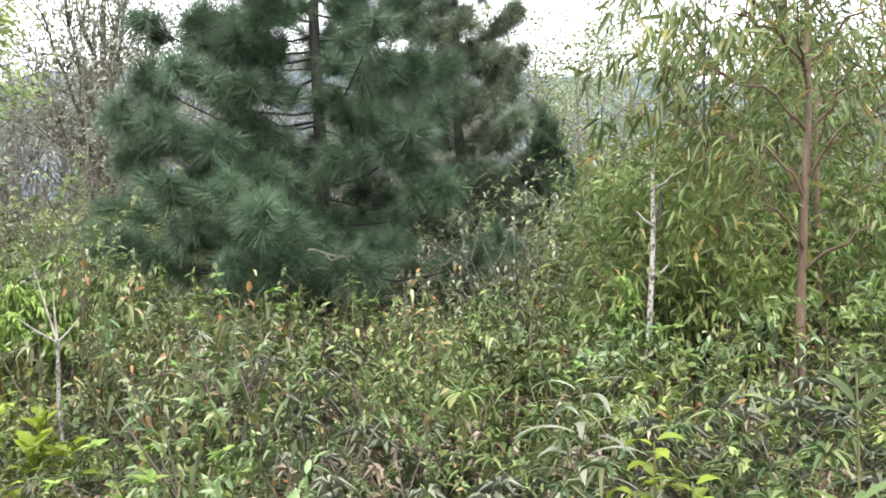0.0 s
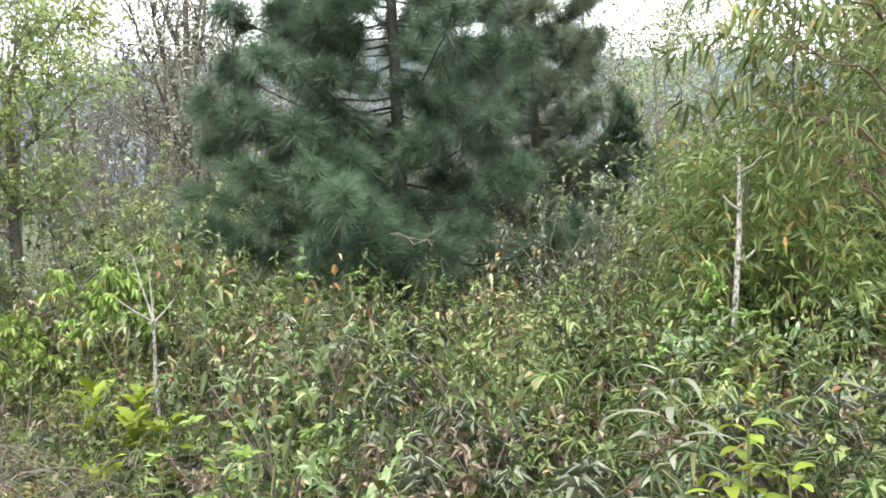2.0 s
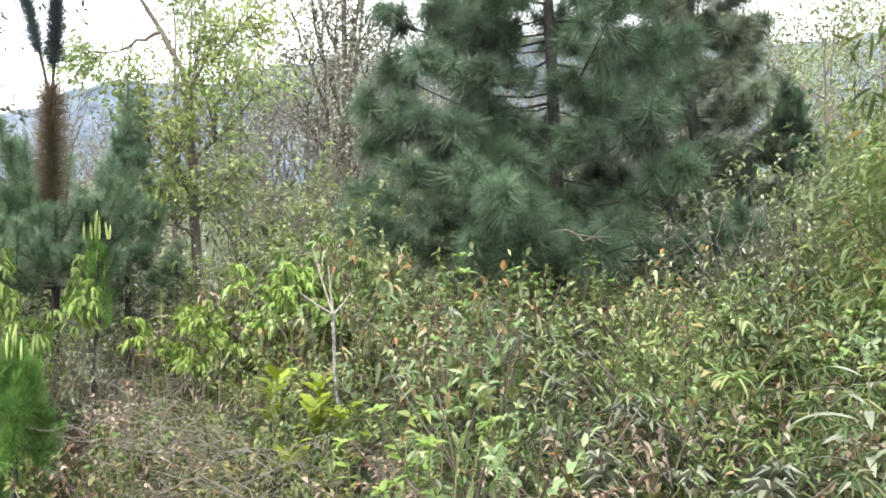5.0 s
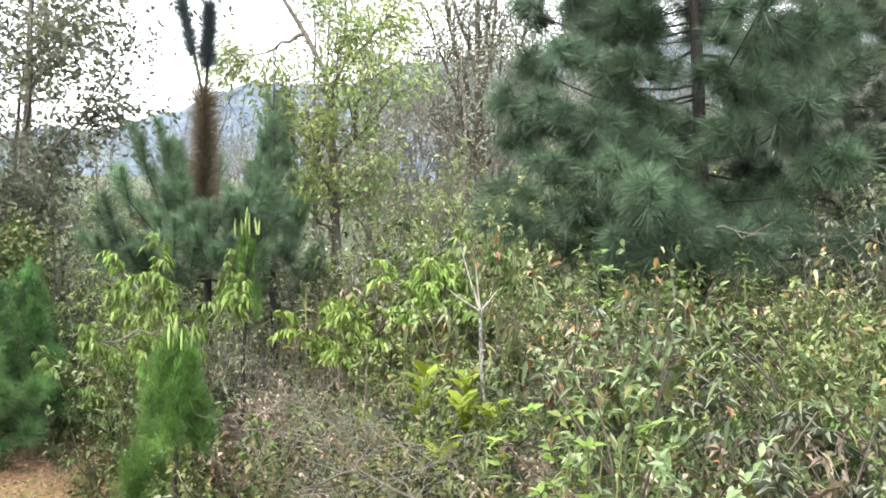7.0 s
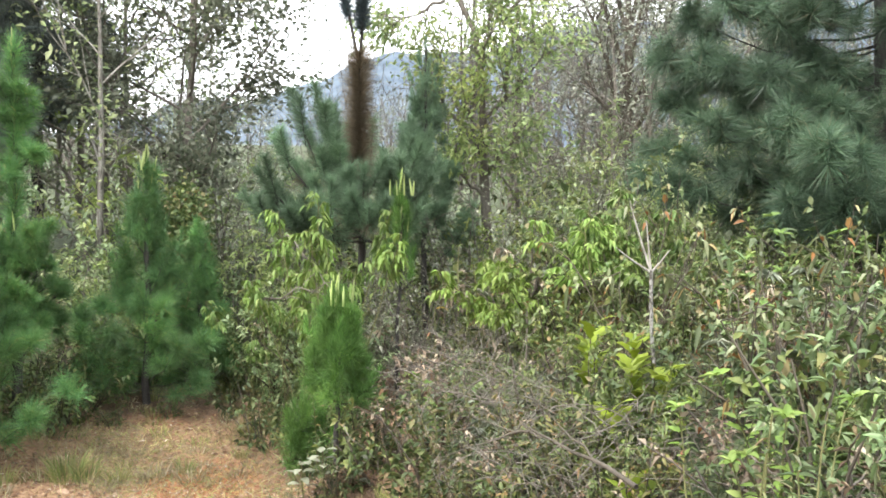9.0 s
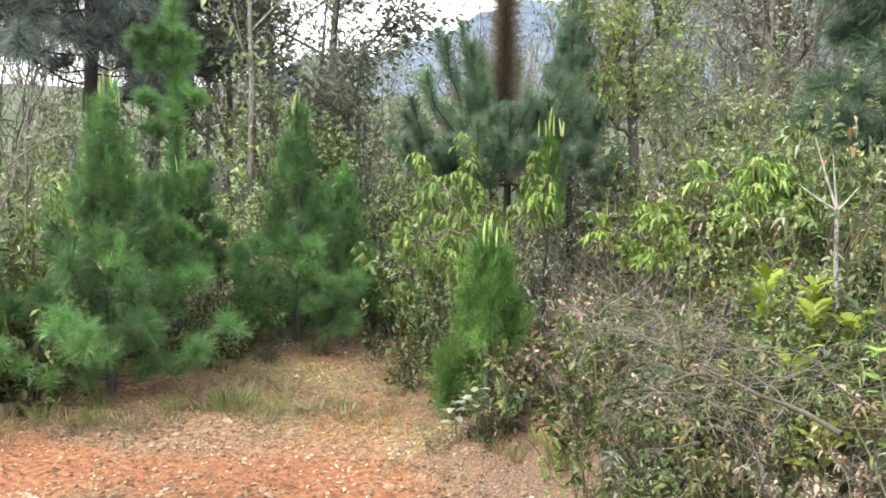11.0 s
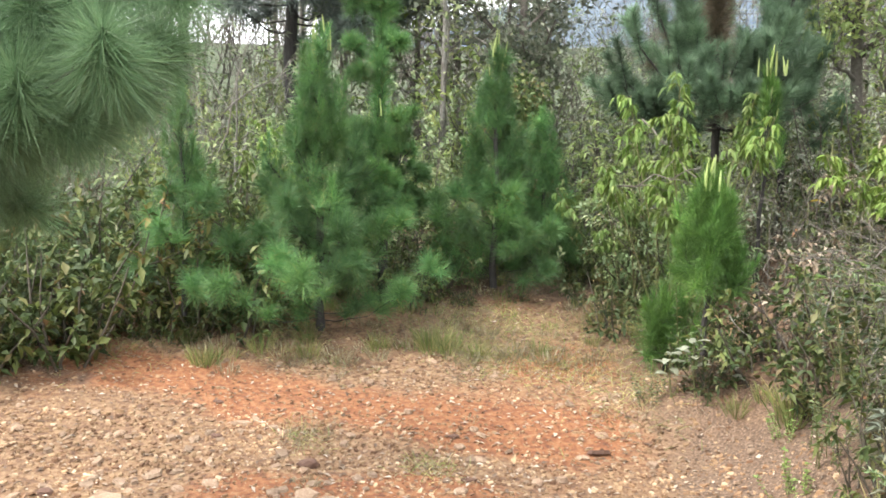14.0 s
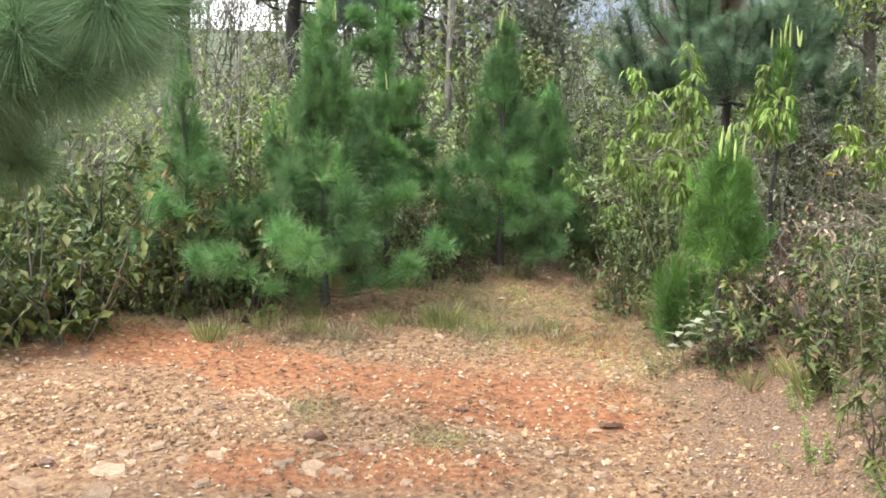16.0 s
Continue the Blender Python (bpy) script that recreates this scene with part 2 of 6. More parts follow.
M_ORANGE = leaf_material("orange_leaf", [(0.0, (.09, .035, .016)), (0.6, (.165, .068, .025)), (1.0, (.21, .12, .045))], 0.6, 0.3)
M_BROAD = leaf_material("broad_leaf", [(0.0, (.09, .12, .055)), (0.45, (.165, .20, .09)), (0.82, (.26, .28, .15)), (0.9, (.33, .27, .12)), (0.95, (.32, .15, .045)), (1.0, (.20, .085, .03))], 0.42, 0.3, spec=0.45)
M_YELLOW = leaf_material("yellow_leaf", [(0.0, (.55, .42, .04)), (1.0, (.65, .50, .06))], 0.5, 0.35)
M_SHOOT = leaf_material("shoot_needle", [(0.0, (.035, .052, .062)), (1.0, (.085, .115, .125))], 0.5, 0.12)
M_PLUME = leaf_material("plume_needle", [(0.0, (.068, .118, .068)), (0.5, (.108, .178, .10)), (1.0, (.165, .25, .145))], 0.45, 0.36)
M_NEEDLE = leaf_material("pine_needle", [(0.0, (0.040, 0.072, 0.046)), (0.5, (0.067, 0.120, 0.070)), (0.93, (0.109, 0.168, 0.095)), (1.0, (0.152, 0.123, 0.071))], 0.42, 0.32)
M_YOUNG = leaf_material("young_needle", [(0.0, (.04, .10, .022)), (0.5, (.095, .205, .042)), (1.0, (.19, .32, .08))], 0.45, 0.4)
M_MID = leaf_material("middling_needle", [(0.0, (0.043, 0.112, 0.038)), (0.5, (0.076, 0.179, 0.054)), (0.95, (0.138, 0.257, 0.070)), (1.0, (0.243, 0.187, 0.063))], 0.45, 0.25)
M_DULL = leaf_material("dull_needle", [(0.0, (0.063, 0.094, 0.065)), (0.5, (0.106, 0.142, 0.095)), (0.93, (0.163, 0.191, 0.124)), (1.0, (0.232, 0.173, 0.106))], 0.45, 0.28)
# The haze over the far pines is put into this greyer needle colour.
M_HAZEPINE = leaf_material("hazed_needle", [(0.0, (0.070, 0.091, 0.081)), (0.5, (0.110, 0.135, 0.117)), (1.0, (0.164, 0.187, 0.158))], 0.5, 0.3)
M_CANDLE = leaf_material("candle", [(0.0, (.22, .30, .08)), (1.0, (.36, .42, .16))], 0.6, 0.2)
M_DEADNEEDLE = leaf_material("dead_needle", [(0.0, (.07, .055, .036)), (1.0, (.16, .128, .082))], 0.7, 0.1)
M_FARLEAF = leaf_material("far_leaf", [(0.0, (0.115, 0.161, 0.077)), (0.5, (0.199, 0.251, 0.125)), (0.9, (0.283, 0.321, 0.174)), (1.0, (0.309, 0.302, 0.193))], 0.6, 0.38, spec=0.3, hues=0.012)
M_ASH = leaf_material("ash_leaf", [(0.0, (.085, .105, .07)), (0.5, (.145, .165, .115)), (1.0, (.23, .24, .18))], 0.5, 0.35, spec=0.35)
M_LUSH = leaf_material("lush_leaf", [(0.0, (0.140, 0.200, 0.067)), (0.5, (0.230, 0.297, 0.103)), (0.9, (0.309, 0.363, 0.145)), (1.0, (0.351, 0.339, 0.169))], 0.55, 0.5, spec=0.35, hues=0.012)
M_DARK = leaf_material("dark_leaf", [(0.0, (0.035, 0.059, 0.019)), (0.5, (0.068, 0.097, 0.029)), (0.85, (0.121, 0.142, 0.043)), (0.97, (0.187, 0.158, 0.076)), (1.0, (0.154, 0.089, 0.043))], 0.52, 0.25, spec=0.3, hues=0.012)
M_GRASS = leaf_material("grass_blade", [(0.0, (.10, .15, .035)), (0.5, (.20, .22, .07)), (1.0, (.38, .31, .15))], 0.6, 0.3)
M_BARK = rough_material("pine_bark", [(0.3, (.018, .017, .016)), (0.55, (.042, .038, .035)), (0.75, (.08, .073, .067))], 9, 60, 0.7, 0.95, (1, 1, 0.3))
M_PALE = rough_material("pale_bark", [(0.3, (.07, .062, .052)), (0.48, (.19, .175, .15)), (0.6, (.31, .30, .27)), (0.75, (.12, .11, .09))], 14, 70, 0.5, 0.9, (1, 1, 0.35))
M_LICHEN = rough_material("lichen_bark", [(0.40, (.025, .022, .02)), (0.47, (.13, .12, .10)), (0.53, (.27, .265, .25)), (0.60, (.05, .045, .038)), (0.7, (.2, .19, .17))], 30, 75, 0.6, 0.9, (1, 1, 0.6))
M_RED = rough_material("red_bark", [(0.3, (.055, .036, .026)), (0.5, (.11, .07, .046)), (0.62, (.17, .13, .095)), (0.75, (.13, .085, .055))], 7, 40, 0.5, 0.85, (1, 1, 0.2))
M_TWIG = rough_material("twig", [(0.3, (.05, .042, .035)), (0.52, (.125, .108, .09)), (0.75, (.25, .228, .2))], 6, 50, 0.3, 0.9)
M_STALK = rough_material("shrub_stem", [(0.3, (.035, .03, .022)), (0.55, (.075, .062, .045)), (0.75, (.13, .112, .085))], 6, 50, 0.3, 0.9)
M_MEADOW = leaf_material("meadow_leaf", [(0.0, (0.083, 0.131, 0.046)), (0.45, (0.146, 0.209, 0.077)), (0.85, (0.219, 0.279, 0.117)), (0.96, (0.263, 0.266, 0.146)), (1.0, (0.233, 0.153, 0.063))], 0.38, 0.3, spread=0.55, spec=0.36, hues=0.024)
M_EUCALYPT = leaf_material("eucalypt_leaf", [(0.0, (0.071, 0.110, 0.033)), (0.5, (0.118, 0.167, 0.052)), (0.9, (0.173, 0.215, 0.077)), (1.0, (0.254, 0.176, 0.056))], 0.42, 0.45)
M_STEM = rough_material("green_stem", [(0.3, (.08, .09, .03)), (0.7, (.16, .15, .06))], 8, 40, 0.2, 0.7)
M_STONE = rough_material("stone", [(0.3, (.16, .098, .062)), (0.5, (.235, .155, .10)), (0.65, (.32, .24, .165)), (0.8, (.21, .14, .095))], 1.6, 9, 0.5, 0.9)
M_LITTER = leaf_material("litter", [(0.0, (0.075, 0.048, 0.031)), (0.4, (0.180, 0.121, 0.079)), (0.75, (0.317, 0.244, 0.175)), (1.0, (0.444, 0.381, 0.306))], 0.8, 0.1)
M_CHIP = leaf_material("stone_chip", [(0.0, (0.103, 0.050, 0.027)), (0.3, (0.162, 0.089, 0.047)), (0.6, (0.218, 0.130, 0.070)), (0.85, (0.282, 0.182, 0.104)), (1.0, (0.385, 0.275, 0.178))], 0.85, 0.0, spec=0.3)
M_STRAW = leaf_material("dry_grass", [(0.0, (.16, .13, .07)), (0.6, (.27, .23, .14)), (1.0, (.36, .32, .22))], 0.7, 0.25)
M_REDSTONE = rough_material("dark_stone", [(0.3, (.06, .032, .022)), (0.6, (.12, .066, .045)), (0.8, (.18, .11, .08))], 1.6, 9, 0.5, 0.9)


# ---- ground ----
MID = vec(-0.5, 0.0)
BANK = ((0, 1.2, 1.8, 2.6, 4.5, 7, 12, 20, 40, 80, 200, 4000), (0, 0, .36, .66, .92, 1.15, 1.7, 2.8, 5.5, 9, 12, 14))
CLEAR = ((0, 2, 4, 5.5, 7, 9, 12, 20, 40, 80, 200, 4000), (0, 0, .07, .20, .42, .85, 1.5, 2.7, 5.5, 9, 12, 14))


def polar(x, y):
    """Distance from the standing place, and degrees to the left of straight ahead."""
    dx, dy = np.asarray(x, float) - MID[0], np.asarray(y, float) - MID[1]
    return np.hypot(dx, dy), np.degrees(np.arctan2(-dx, dy))


def bank_share(r, az):
    """1 on the overgrown bank, 0 on the bare clearing."""
    edge = 41 - 6 * smooth(3.5, 2.0, r)
    return (1 - smooth(edge - 20, edge, az)) * smooth(-110, -70, az)


def height(x, y):
    r, az = polar(x, y)
    w = bank_share(r, az)
    front = 1 - smooth(70, 150, np.abs(az - 20))
    z = w * np.interp(r, *BANK) + (1 - w) * np.interp(r, *CLEAR) * front
    z = z + 0.2 * np.exp(-((np.asarray(x) + 3.38) ** 2 + (np.asarray(y) - 3.6) ** 2) / 0.3 ** 2)
    return z


def bumps(x, y):
    x, y = np.asarray(x, float), np.asarray(y, float)
    return 0.012 * np.sin(5.1 * x + 1.3 * np.sin(3.3 * y)) * np.sin(4.3 * y + 1.1 * np.sin(2.7 * x)) + 0.006 * np.sin(13 * x + 2) * np.sin(11 * y)


def on_ground(x, y):
    return float(height(x, y) + bumps(x, y))


def ground_material():
    m, n, l, b = shader("red_earth")
    geo = n.new("ShaderNodeNewGeometry")
    zone, red = n.new("ShaderNodeAttribute"), n.new("ShaderNodeAttribute")
    zone.attribute_name, red.attribute_name = "bare_less_shadow", "red_earth"
    green = n.new("ShaderNodeAttribute")
    green.attribute_name = "green_cover"

    def noise_node(scale, detail=4):
        t = n.new("ShaderNodeTexNoise")
        t.inputs["Scale"].default_value, t.inputs["Detail"].default_value = scale, detail
        l.new(geo.outputs["Position"], t.inputs["Vector"])
        return t

    patch, grain, speck = noise_node(2.6, 12), noise_node(30, 8), noise_node(85, 4)
    patch.inputs["Roughness"].default_value = 0.72
    pale = ramp(n, [(0.25, (.055, .026, .015)), (0.40, (.125, .068, .038)), (0.52, (.18, .106, .056)), (0.64, (.235, .15, .085)), (0.78, (.15, .09, .05))])
    l.new(grain.outputs["Fac"], pale.inputs["Fac"])
    ore = ramp(n, [(0.28, (.09, .032, .016)), (0.46, (.185, .07, .028)), (0.58, (.235, .102, .042)), (0.75, (.25, .14, .074))])
    l.new(grain.outputs["Fac"], ore.inputs["Fac"])
    litter = ramp(n, [(0.30, (.035, .021, .014)), (0.45, (.095, .058, .036)), (0.58, (.145, .093, .06)), (0.7, (.22, .155, .108))])
    l.new(speck.outputs["Fac"], litter.inputs["Fac"])

    def blend(fac, a, c):
        x = n.new("ShaderNodeMix")
        x.data_type = "RGBA"
        l.new(fac, x.inputs["Factor"])
        l.new(a, x.inputs["A"])
        l.new(c, x.inputs["B"])
        return x.outputs["Result"]

    def sharpen(a, c, lo, hi):
        s1, s2 = n.new("ShaderNodeMath"), n.new("ShaderNodeMapRange")
        s1.operation = "ADD"
        l.new(a, s1.inputs[0])
        l.new(c, s1.inputs[1])
        s2.inputs["From Min"].default_value, s2.inputs["From Max"].default_value = lo, hi
        l.new(s1.outputs[0], s2.inputs["Value"])
        return s2.outputs["Result"]

    wide = noise_node(1.1, 5)
    lift = n.new("ShaderNodeMath")
    lift.operation = "MULTIPLY_ADD"
    l.new(wide.outputs["Fac"], lift.inputs[0])
    lift.inputs[1].default_value = 1.6
    l.new(patch.outputs["Fac"], lift.inputs[2])
    earth = blend(sharpen(red.outputs["Fac"], lift.outputs[0], 1.55, 2.0), pale.outputs["Color"], ore.outputs["Color"])
    col = blend(sharpen(zone.outputs["Fac"], patch.outputs["Fac"], 0.75, 1.15), litter.outputs["Color"], earth)
    sward = ramp(n, [(0.3, (.02, .028, .012)), (0.5, (.05, .065, .028)), (0.7, (.10, .115, .055))])
    l.new(grain.outputs["Fac"], sward.inputs["Fac"])
    col = blend(sharpen(green.outputs["Fac"], patch.outputs["Fac"], 0.8, 1.1), col, sward.outputs["Color"])
    l.new(col, b.inputs["Base Color"])
    b.inputs["Roughness"].default_value = 0.95
    bp = n.new("ShaderNodeBump")
    bp.inputs["Strength"].default_value, bp.inputs["Distance"].default_value = 0.55, 0.02
    rough_sum = n.new("ShaderNodeMath")
    rough_sum.operation = "ADD"
    l.new(grain.outputs["Fac"], rough_sum.inputs[0])
    l.new(speck.outputs["Fac"], rough_sum.inputs[1])
    l.new(rough_sum.outputs[0], bp.inputs["Height"])
    l.new(bp.outputs["Normal"], b.inputs["Normal"])
    return m


def near_line(x, y, a, c):
    a, c = vec(*a), vec(*c)
    p = np.stack([x, y], -1)
    k = np.clip(((p - a) @ (c - a)) / ((c - a) @ (c - a)), 0, 1)
    return np.linalg.norm(p - (a + k[..., None] * (c - a)), axis=-1)


def ground():
    radii = np.concatenate([[0.02], np.arange(0.3, 9, 0.1), np.geomspace(9, 4000, 40)])
    ang = np.linspace(0, 2 * np.pi, 300, endpoint=False)
    rr, aa = np.meshgrid(radii, ang, indexing="ij")
    x, y = MID[0] - rr * np.sin(aa), MID[1] + rr * np.cos(aa)
    z = height(x, y) + bumps(x, y) * (rr < 30)
    i, j = np.meshgrid(np.arange(len(radii) - 1), np.arange(300), indexing="ij")
    k = (j + 1) % 300
    f = np.stack([i * 300 + j, (i + 1) * 300 + j, (i + 1) * 300 + k, i * 300 + k], -1).reshape(-1, 4)[:, ::-1]
    me = mesh_of("ground", [(np.stack([x, y, z], -1).reshape(-1, 3), f)], ground_material())
    r, az = polar(x, y)
    bare = (1 - smooth(0.05, 0.5, bank_share(r, az))) * (1 - smooth(5.7, 7.0, r))
    bare *= 1 - 0.75 * np.exp(-(near_line(x, y, (-2.4, 2.6), (-4.9, 5.0)) / 0.45) ** 2)
    # A gully's shadow painted in as a thin line of the darker litter colour.
    bare *= 1 - 0.8 * np.exp(-(near_line(x, y, (-6.6, 0.62), (-5.75, 1.12)) / 0.13) ** 2)
    red = np.maximum.reduce([np.exp(-(near_line(x, y, a, c) / w) ** 2) for a, c, w in (((-6.6, 0.75), (-5.3, 1.72), 0.30), ((-5.3, 1.72), (-4.45, 2.18), 0.34), ((-4.45, 2.18), (-3.65, 2.72), 0.34), ((-4.0, 1.3), (-3.5, 2.0), 0.26), ((-4.4, 3.4), (-4.3, 3.6), 0.25))])
    red += 0.12 - 0.5 * np.exp(-(near_line(x, y, (-5.0, 0.9), (-3.6, 2.25)) / 0.2) ** 2)
    for name, v in (("bare_less_shadow", bare), ("red_earth", red), ("green_cover", np.maximum(smooth(6.3, 7.6, r) * (np.abs(az - 20) < 100), smooth(0.2, 0.95, bank_share(r, az))))):
        at = me.attributes.new(name, "FLOAT", "POINT")
        at.data.foreach_set("value", np.clip(v, 0, 1).astype(np.float32).ravel())
    return tagged(new("ground", me), "red earth clearing running into an overgrown bank", "ground", kind="structure")


ground()


# ---- far hills ----
def hills():
    m, n, l, b = shader("hazed_forest")
    geo, t, v = n.new("ShaderNodeNewGeometry"), n.new("ShaderNodeTexNoise"), n.new("ShaderNodeTexVoronoi")
    t.inputs["Scale"].default_value, t.inputs["Detail"].default_value, v.inputs["Scale"].default_value = 0.06, 10, 0.13
    # Blue distance haze is put into the forest's colour.
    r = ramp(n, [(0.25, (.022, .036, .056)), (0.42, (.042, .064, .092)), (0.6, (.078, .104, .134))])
    mx = n.new("ShaderNodeMix")
    mx.inputs["Factor"].default_value = 0.4
    l.new(geo.outputs["Position"], t.inputs["Vector"])
    l.new(geo.outputs["Position"], v.inputs["Vector"])
    l.new(t.outputs["Fac"], mx.inputs["A"])
    l.new(v.outputs["Distance"], mx.inputs["B"])
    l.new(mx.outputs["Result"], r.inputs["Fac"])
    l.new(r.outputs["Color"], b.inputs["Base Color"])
    b.inputs["Roughness"].default_value = 1
    az = np.arange(-70, 121, 0.5)
    crest = np.interp(az, (-70, -45, -25, -7, 10, 20, 34, 40, 46, 60, 90, 120), (5, 9, 11.5, 13.8, 14.8, 13.6, 11.6, 10.1, 8.2, 5.5, 4, 3))
    rng = np.random.default_rng(5)
    crest = crest + np.interp(az, az[::2], rng.normal(0, 0.12, len(az[::2]))) + 0.25 * np.sin(az * 0.8) * np.sin(az * 0.31)
    rows = []
    for k in np.linspace(0, 1, 24):
        d = 260 + 240 * k
        z = 8 + (500 * np.tan(np.radians(crest)) - 8) * k ** 1.25 + 3 * np.sin(az * 0.5 + 9 * k) * k
        rows.append(np.stack([-d * np.sin(np.radians(az)), d * np.cos(np.radians(az)), z], -1))
    for k in (0.5, 1.0):
        d = 500 + 900 * k
        rows.append(np.stack([-d * np.sin(np.radians(az)), d * np.cos(np.radians(az)), rows[23][:, 2] * (1 - k) + 5 * k], -1))
    w = len(az)
    i, j = np.meshgrid(np.arange(len(rows) - 1), np.arange(w - 1), indexing="ij")
    f = np.stack([i * w + j, i * w + j + 1, (i + 1) * w + j + 1, (i + 1) * w + j], -1).reshape(-1, 4)[:, ::-1]
    tagged(new("backdrop_hills", mesh_of("backdrop_hills", [(np.concatenate(rows), f)], m)), "distant forested hills with blue haze in their colour", "hills", kind="structure")


hills()


# ---- pines ----
def brush_needles(a, c, count, length, width, rng, open_from=25, open_to=75, droop=0.15):
    """Needles round a shoot from a to c, closing towards its tip."""
    a, c = np.asarray(a, float), np.asarray(c, float)
    ax = unit(c - a)
    k = rng.random(count) ** 0.7
    at = a + (c - a) * k[:, None]
    side = unit(np.cross(ax, rng.normal(0, 1, (count, 3))))
    ang = np.radians(open_to + (open_from - open_to) * k + rng.normal(0, 9, count))
    way = ax * np.cos(ang)[:, None] + side * np.sin(ang)[:, None]
    return fine_needles(at, way, length * rng.uniform(0.7, 1.1, count), width, rng, droop)


def needle_burst(p, way, length, width, count, rng, droop=0.12, spread=112):
    """A starburst of needles round the end of a shoot."""
    ax = unit(way)
    side = unit(np.cross(ax, rng.normal(0, 1, (count, 3))))
    ang = np.radians(8 + (spread - 8) * rng.random(count) ** 0.75)[:, None]
    at = np.asarray(p, float) - ax * rng.uniform(0, 0.5, (count, 1)) * length
    return fine_needles(at, ax * np.cos(ang) + side * np.sin(ang), length * rng.uniform(0.7, 1.12, count), width, rng, droop)


def clump(p, way, radius, bursts, length, width, count, rng, droop, thick, spread=112):
    """A rounded head of shoots at a bough's end: its twigs and its needles."""
    own, green, ax = [], [], unit(way)
    root = p - ax * radius * 0.8
    for k in range(bursts):
        d = unit(rng.normal(0, 1, 3) + ax * 0.6 + vec(0, 0, 0.45))
        e = p + d * radius * (rng.uniform(0.45, 1.0) if k else 0.3)
        own.append(tube(np.array([root, (root + e) / 2 - vec(0, 0, 0.08 * radius), e]), [thick * 0.5, thick * 0.4, thick * 0.2], 3))
        green += needle_burst(e, d + vec(0, 0, 0.35), length, width, int(count * rng.uniform(0.75, 1.2)), rng, droop, spread)
    return own, green


def puff_pine(name, label, x, y, top_z, seed, material, trunk, needle, width, count, bursts, radius, tips=(), wild=(0, 0, 0, 0, 1), rise=(0.12, 0.3), candles=0,
              leader=0.0, droop=0.12, group="", lean=(0, 0), bare=None, spread=112, inner=0.0, fill=0.75, steep=1.1, pack=1.0, mane=0.5):
    """A pine whose boughs are bare near the trunk and end in rounded heads of long needles. wild: how many boughs besides the named tips, their reach, lowest and
    highest start as shares of the height, and taper; rise: how steeply the lowest and the topmost climb; bare: a side and a span of height without wild boughs."""
    rng = np.random.default_rng(seed)
    z0 = on_ground(x, y) - 0.03
    tall = top_z - z0
    root = thing(name, label, "pine tree", group)
    root.location = (x, y, z0)
    line = np.array([[lean[0] * k, lean[1] * k, tall * k] for k in np.linspace(0, 1, 9)])
    line[1:-1, :2] += rng.normal(0, 0.008 * math.sqrt(tall), (7, 2))
    spine = lambda h: np.array([np.interp(h, line[:, 2], line[:, 0]), np.interp(h, line[:, 2], line[:, 1]), h])
    part("trunk", [tube(line, trunk * np.linspace(1, 0.2, 9) + 0.003, 9)], M_BARK, root)
    ends = []

    def bough(start, end, size, up=0.0):
        span = np.linalg.norm(end - start)
        k = np.linspace(0, 1, 6)[:, None]
        curve = start + (end - start) * k - vec(0, 0, 1) * span * 0.12 * np.sin(np.pi * k) + rng.normal(0, 0.015 * span, (6, 3)) * np.sin(np.pi * k)
        thick = max(0.004, trunk * 0.2 * min(1.0, span / 1.2))
        own = [tube(curve, thick * np.linspace(1, 0.35, 6), 5)]
        way = unit(curve[5] - curve[3])
        if up > steep:
            green = []
            for _ in range(max(2, bursts - 2)):
                a = curve[5] + rng.normal(0, 0.45 * size, 3)
                c = a + unit(way * 0.3 + vec(0, 0, 1) + rng.normal(0, 0.16, 3)) * needle * rng.uniform(0.5, 1.0)
                own.append(tube(np.array([curve[4], a, c]), [thick * 0.5, thick * 0.4, thick * 0.2], 3))
                green += brush_needles(a, c, int(count * 0.8), needle * 0.52, width, rng, 12, 60, 0.02)
        else:
            tw, green = clump(curve[5], way + vec(0, 0, 0.15), size, bursts, needle, width, count, rng, droop, thick, spread)
            own += tw
        flank = unit(np.cross(way, vec(0, 0, 1)))
        for q in ((1, 2, 3, 4) if span > 5 * size else (2, 3, 4) if span > 3.6 * size else (3, 4) if span > 2.4 * size else (4,) if span > 1.4 * size else ()):
            for sd in (-1, 1):
                if rng.random() < (fill if q > 2 else fill - 0.3):
                    w = unit(way + flank * sd * rng.uniform(0.6, 1.2) + vec(0, 0, rng.uniform(-0.1, 0.5)))
                    tw, gr = clump(curve[q] + w * size * rng.uniform(0.8, 1.3), w, size * 0.7, max(2, bursts // 2), needle, width, count, rng, droop, thick * 0.7, spread)
                    own += tw
                    green += gr
        limb = part("bough", own, M_BARK, root)
        part("needle_mass", foliage("needle_mass", green, material), None, limb, kind="stuff")

    for tip in tips:
        e = vec(*tip) - vec(x, y, z0)
        h = min(max(e[2] - rise[0] * np.linalg.norm(e[:2]), 0.12 * tall), tall * 0.97)
        bough(spine(h), e, radius * rng.uniform(0.85, 1.15))
    n, reach, low, high, taper = wild
    for q in range(n):
        u = (q + rng.uniform(0, 0.9)) / n
        h, a = tall * (low + (high - low) * u ** pack), q * 2.4 + rng.uniform(-0.5, 0.5)
        if bare and abs((a - bare[0] + np.pi) % (2 * np.pi) - np.pi) < bare[1] and bare[2] < h + z0 < bare[3]:
            continue
        f = reach * max(0.1, 1 - u) ** taper * rng.uniform(0.7, 1.12)
        climb = rise[0] + (rise[1] - rise[0]) * u
        end = spine(h) + unit(vec(math.cos(a), math.sin(a), climb * rng.uniform(0.7, 1.3))) * f
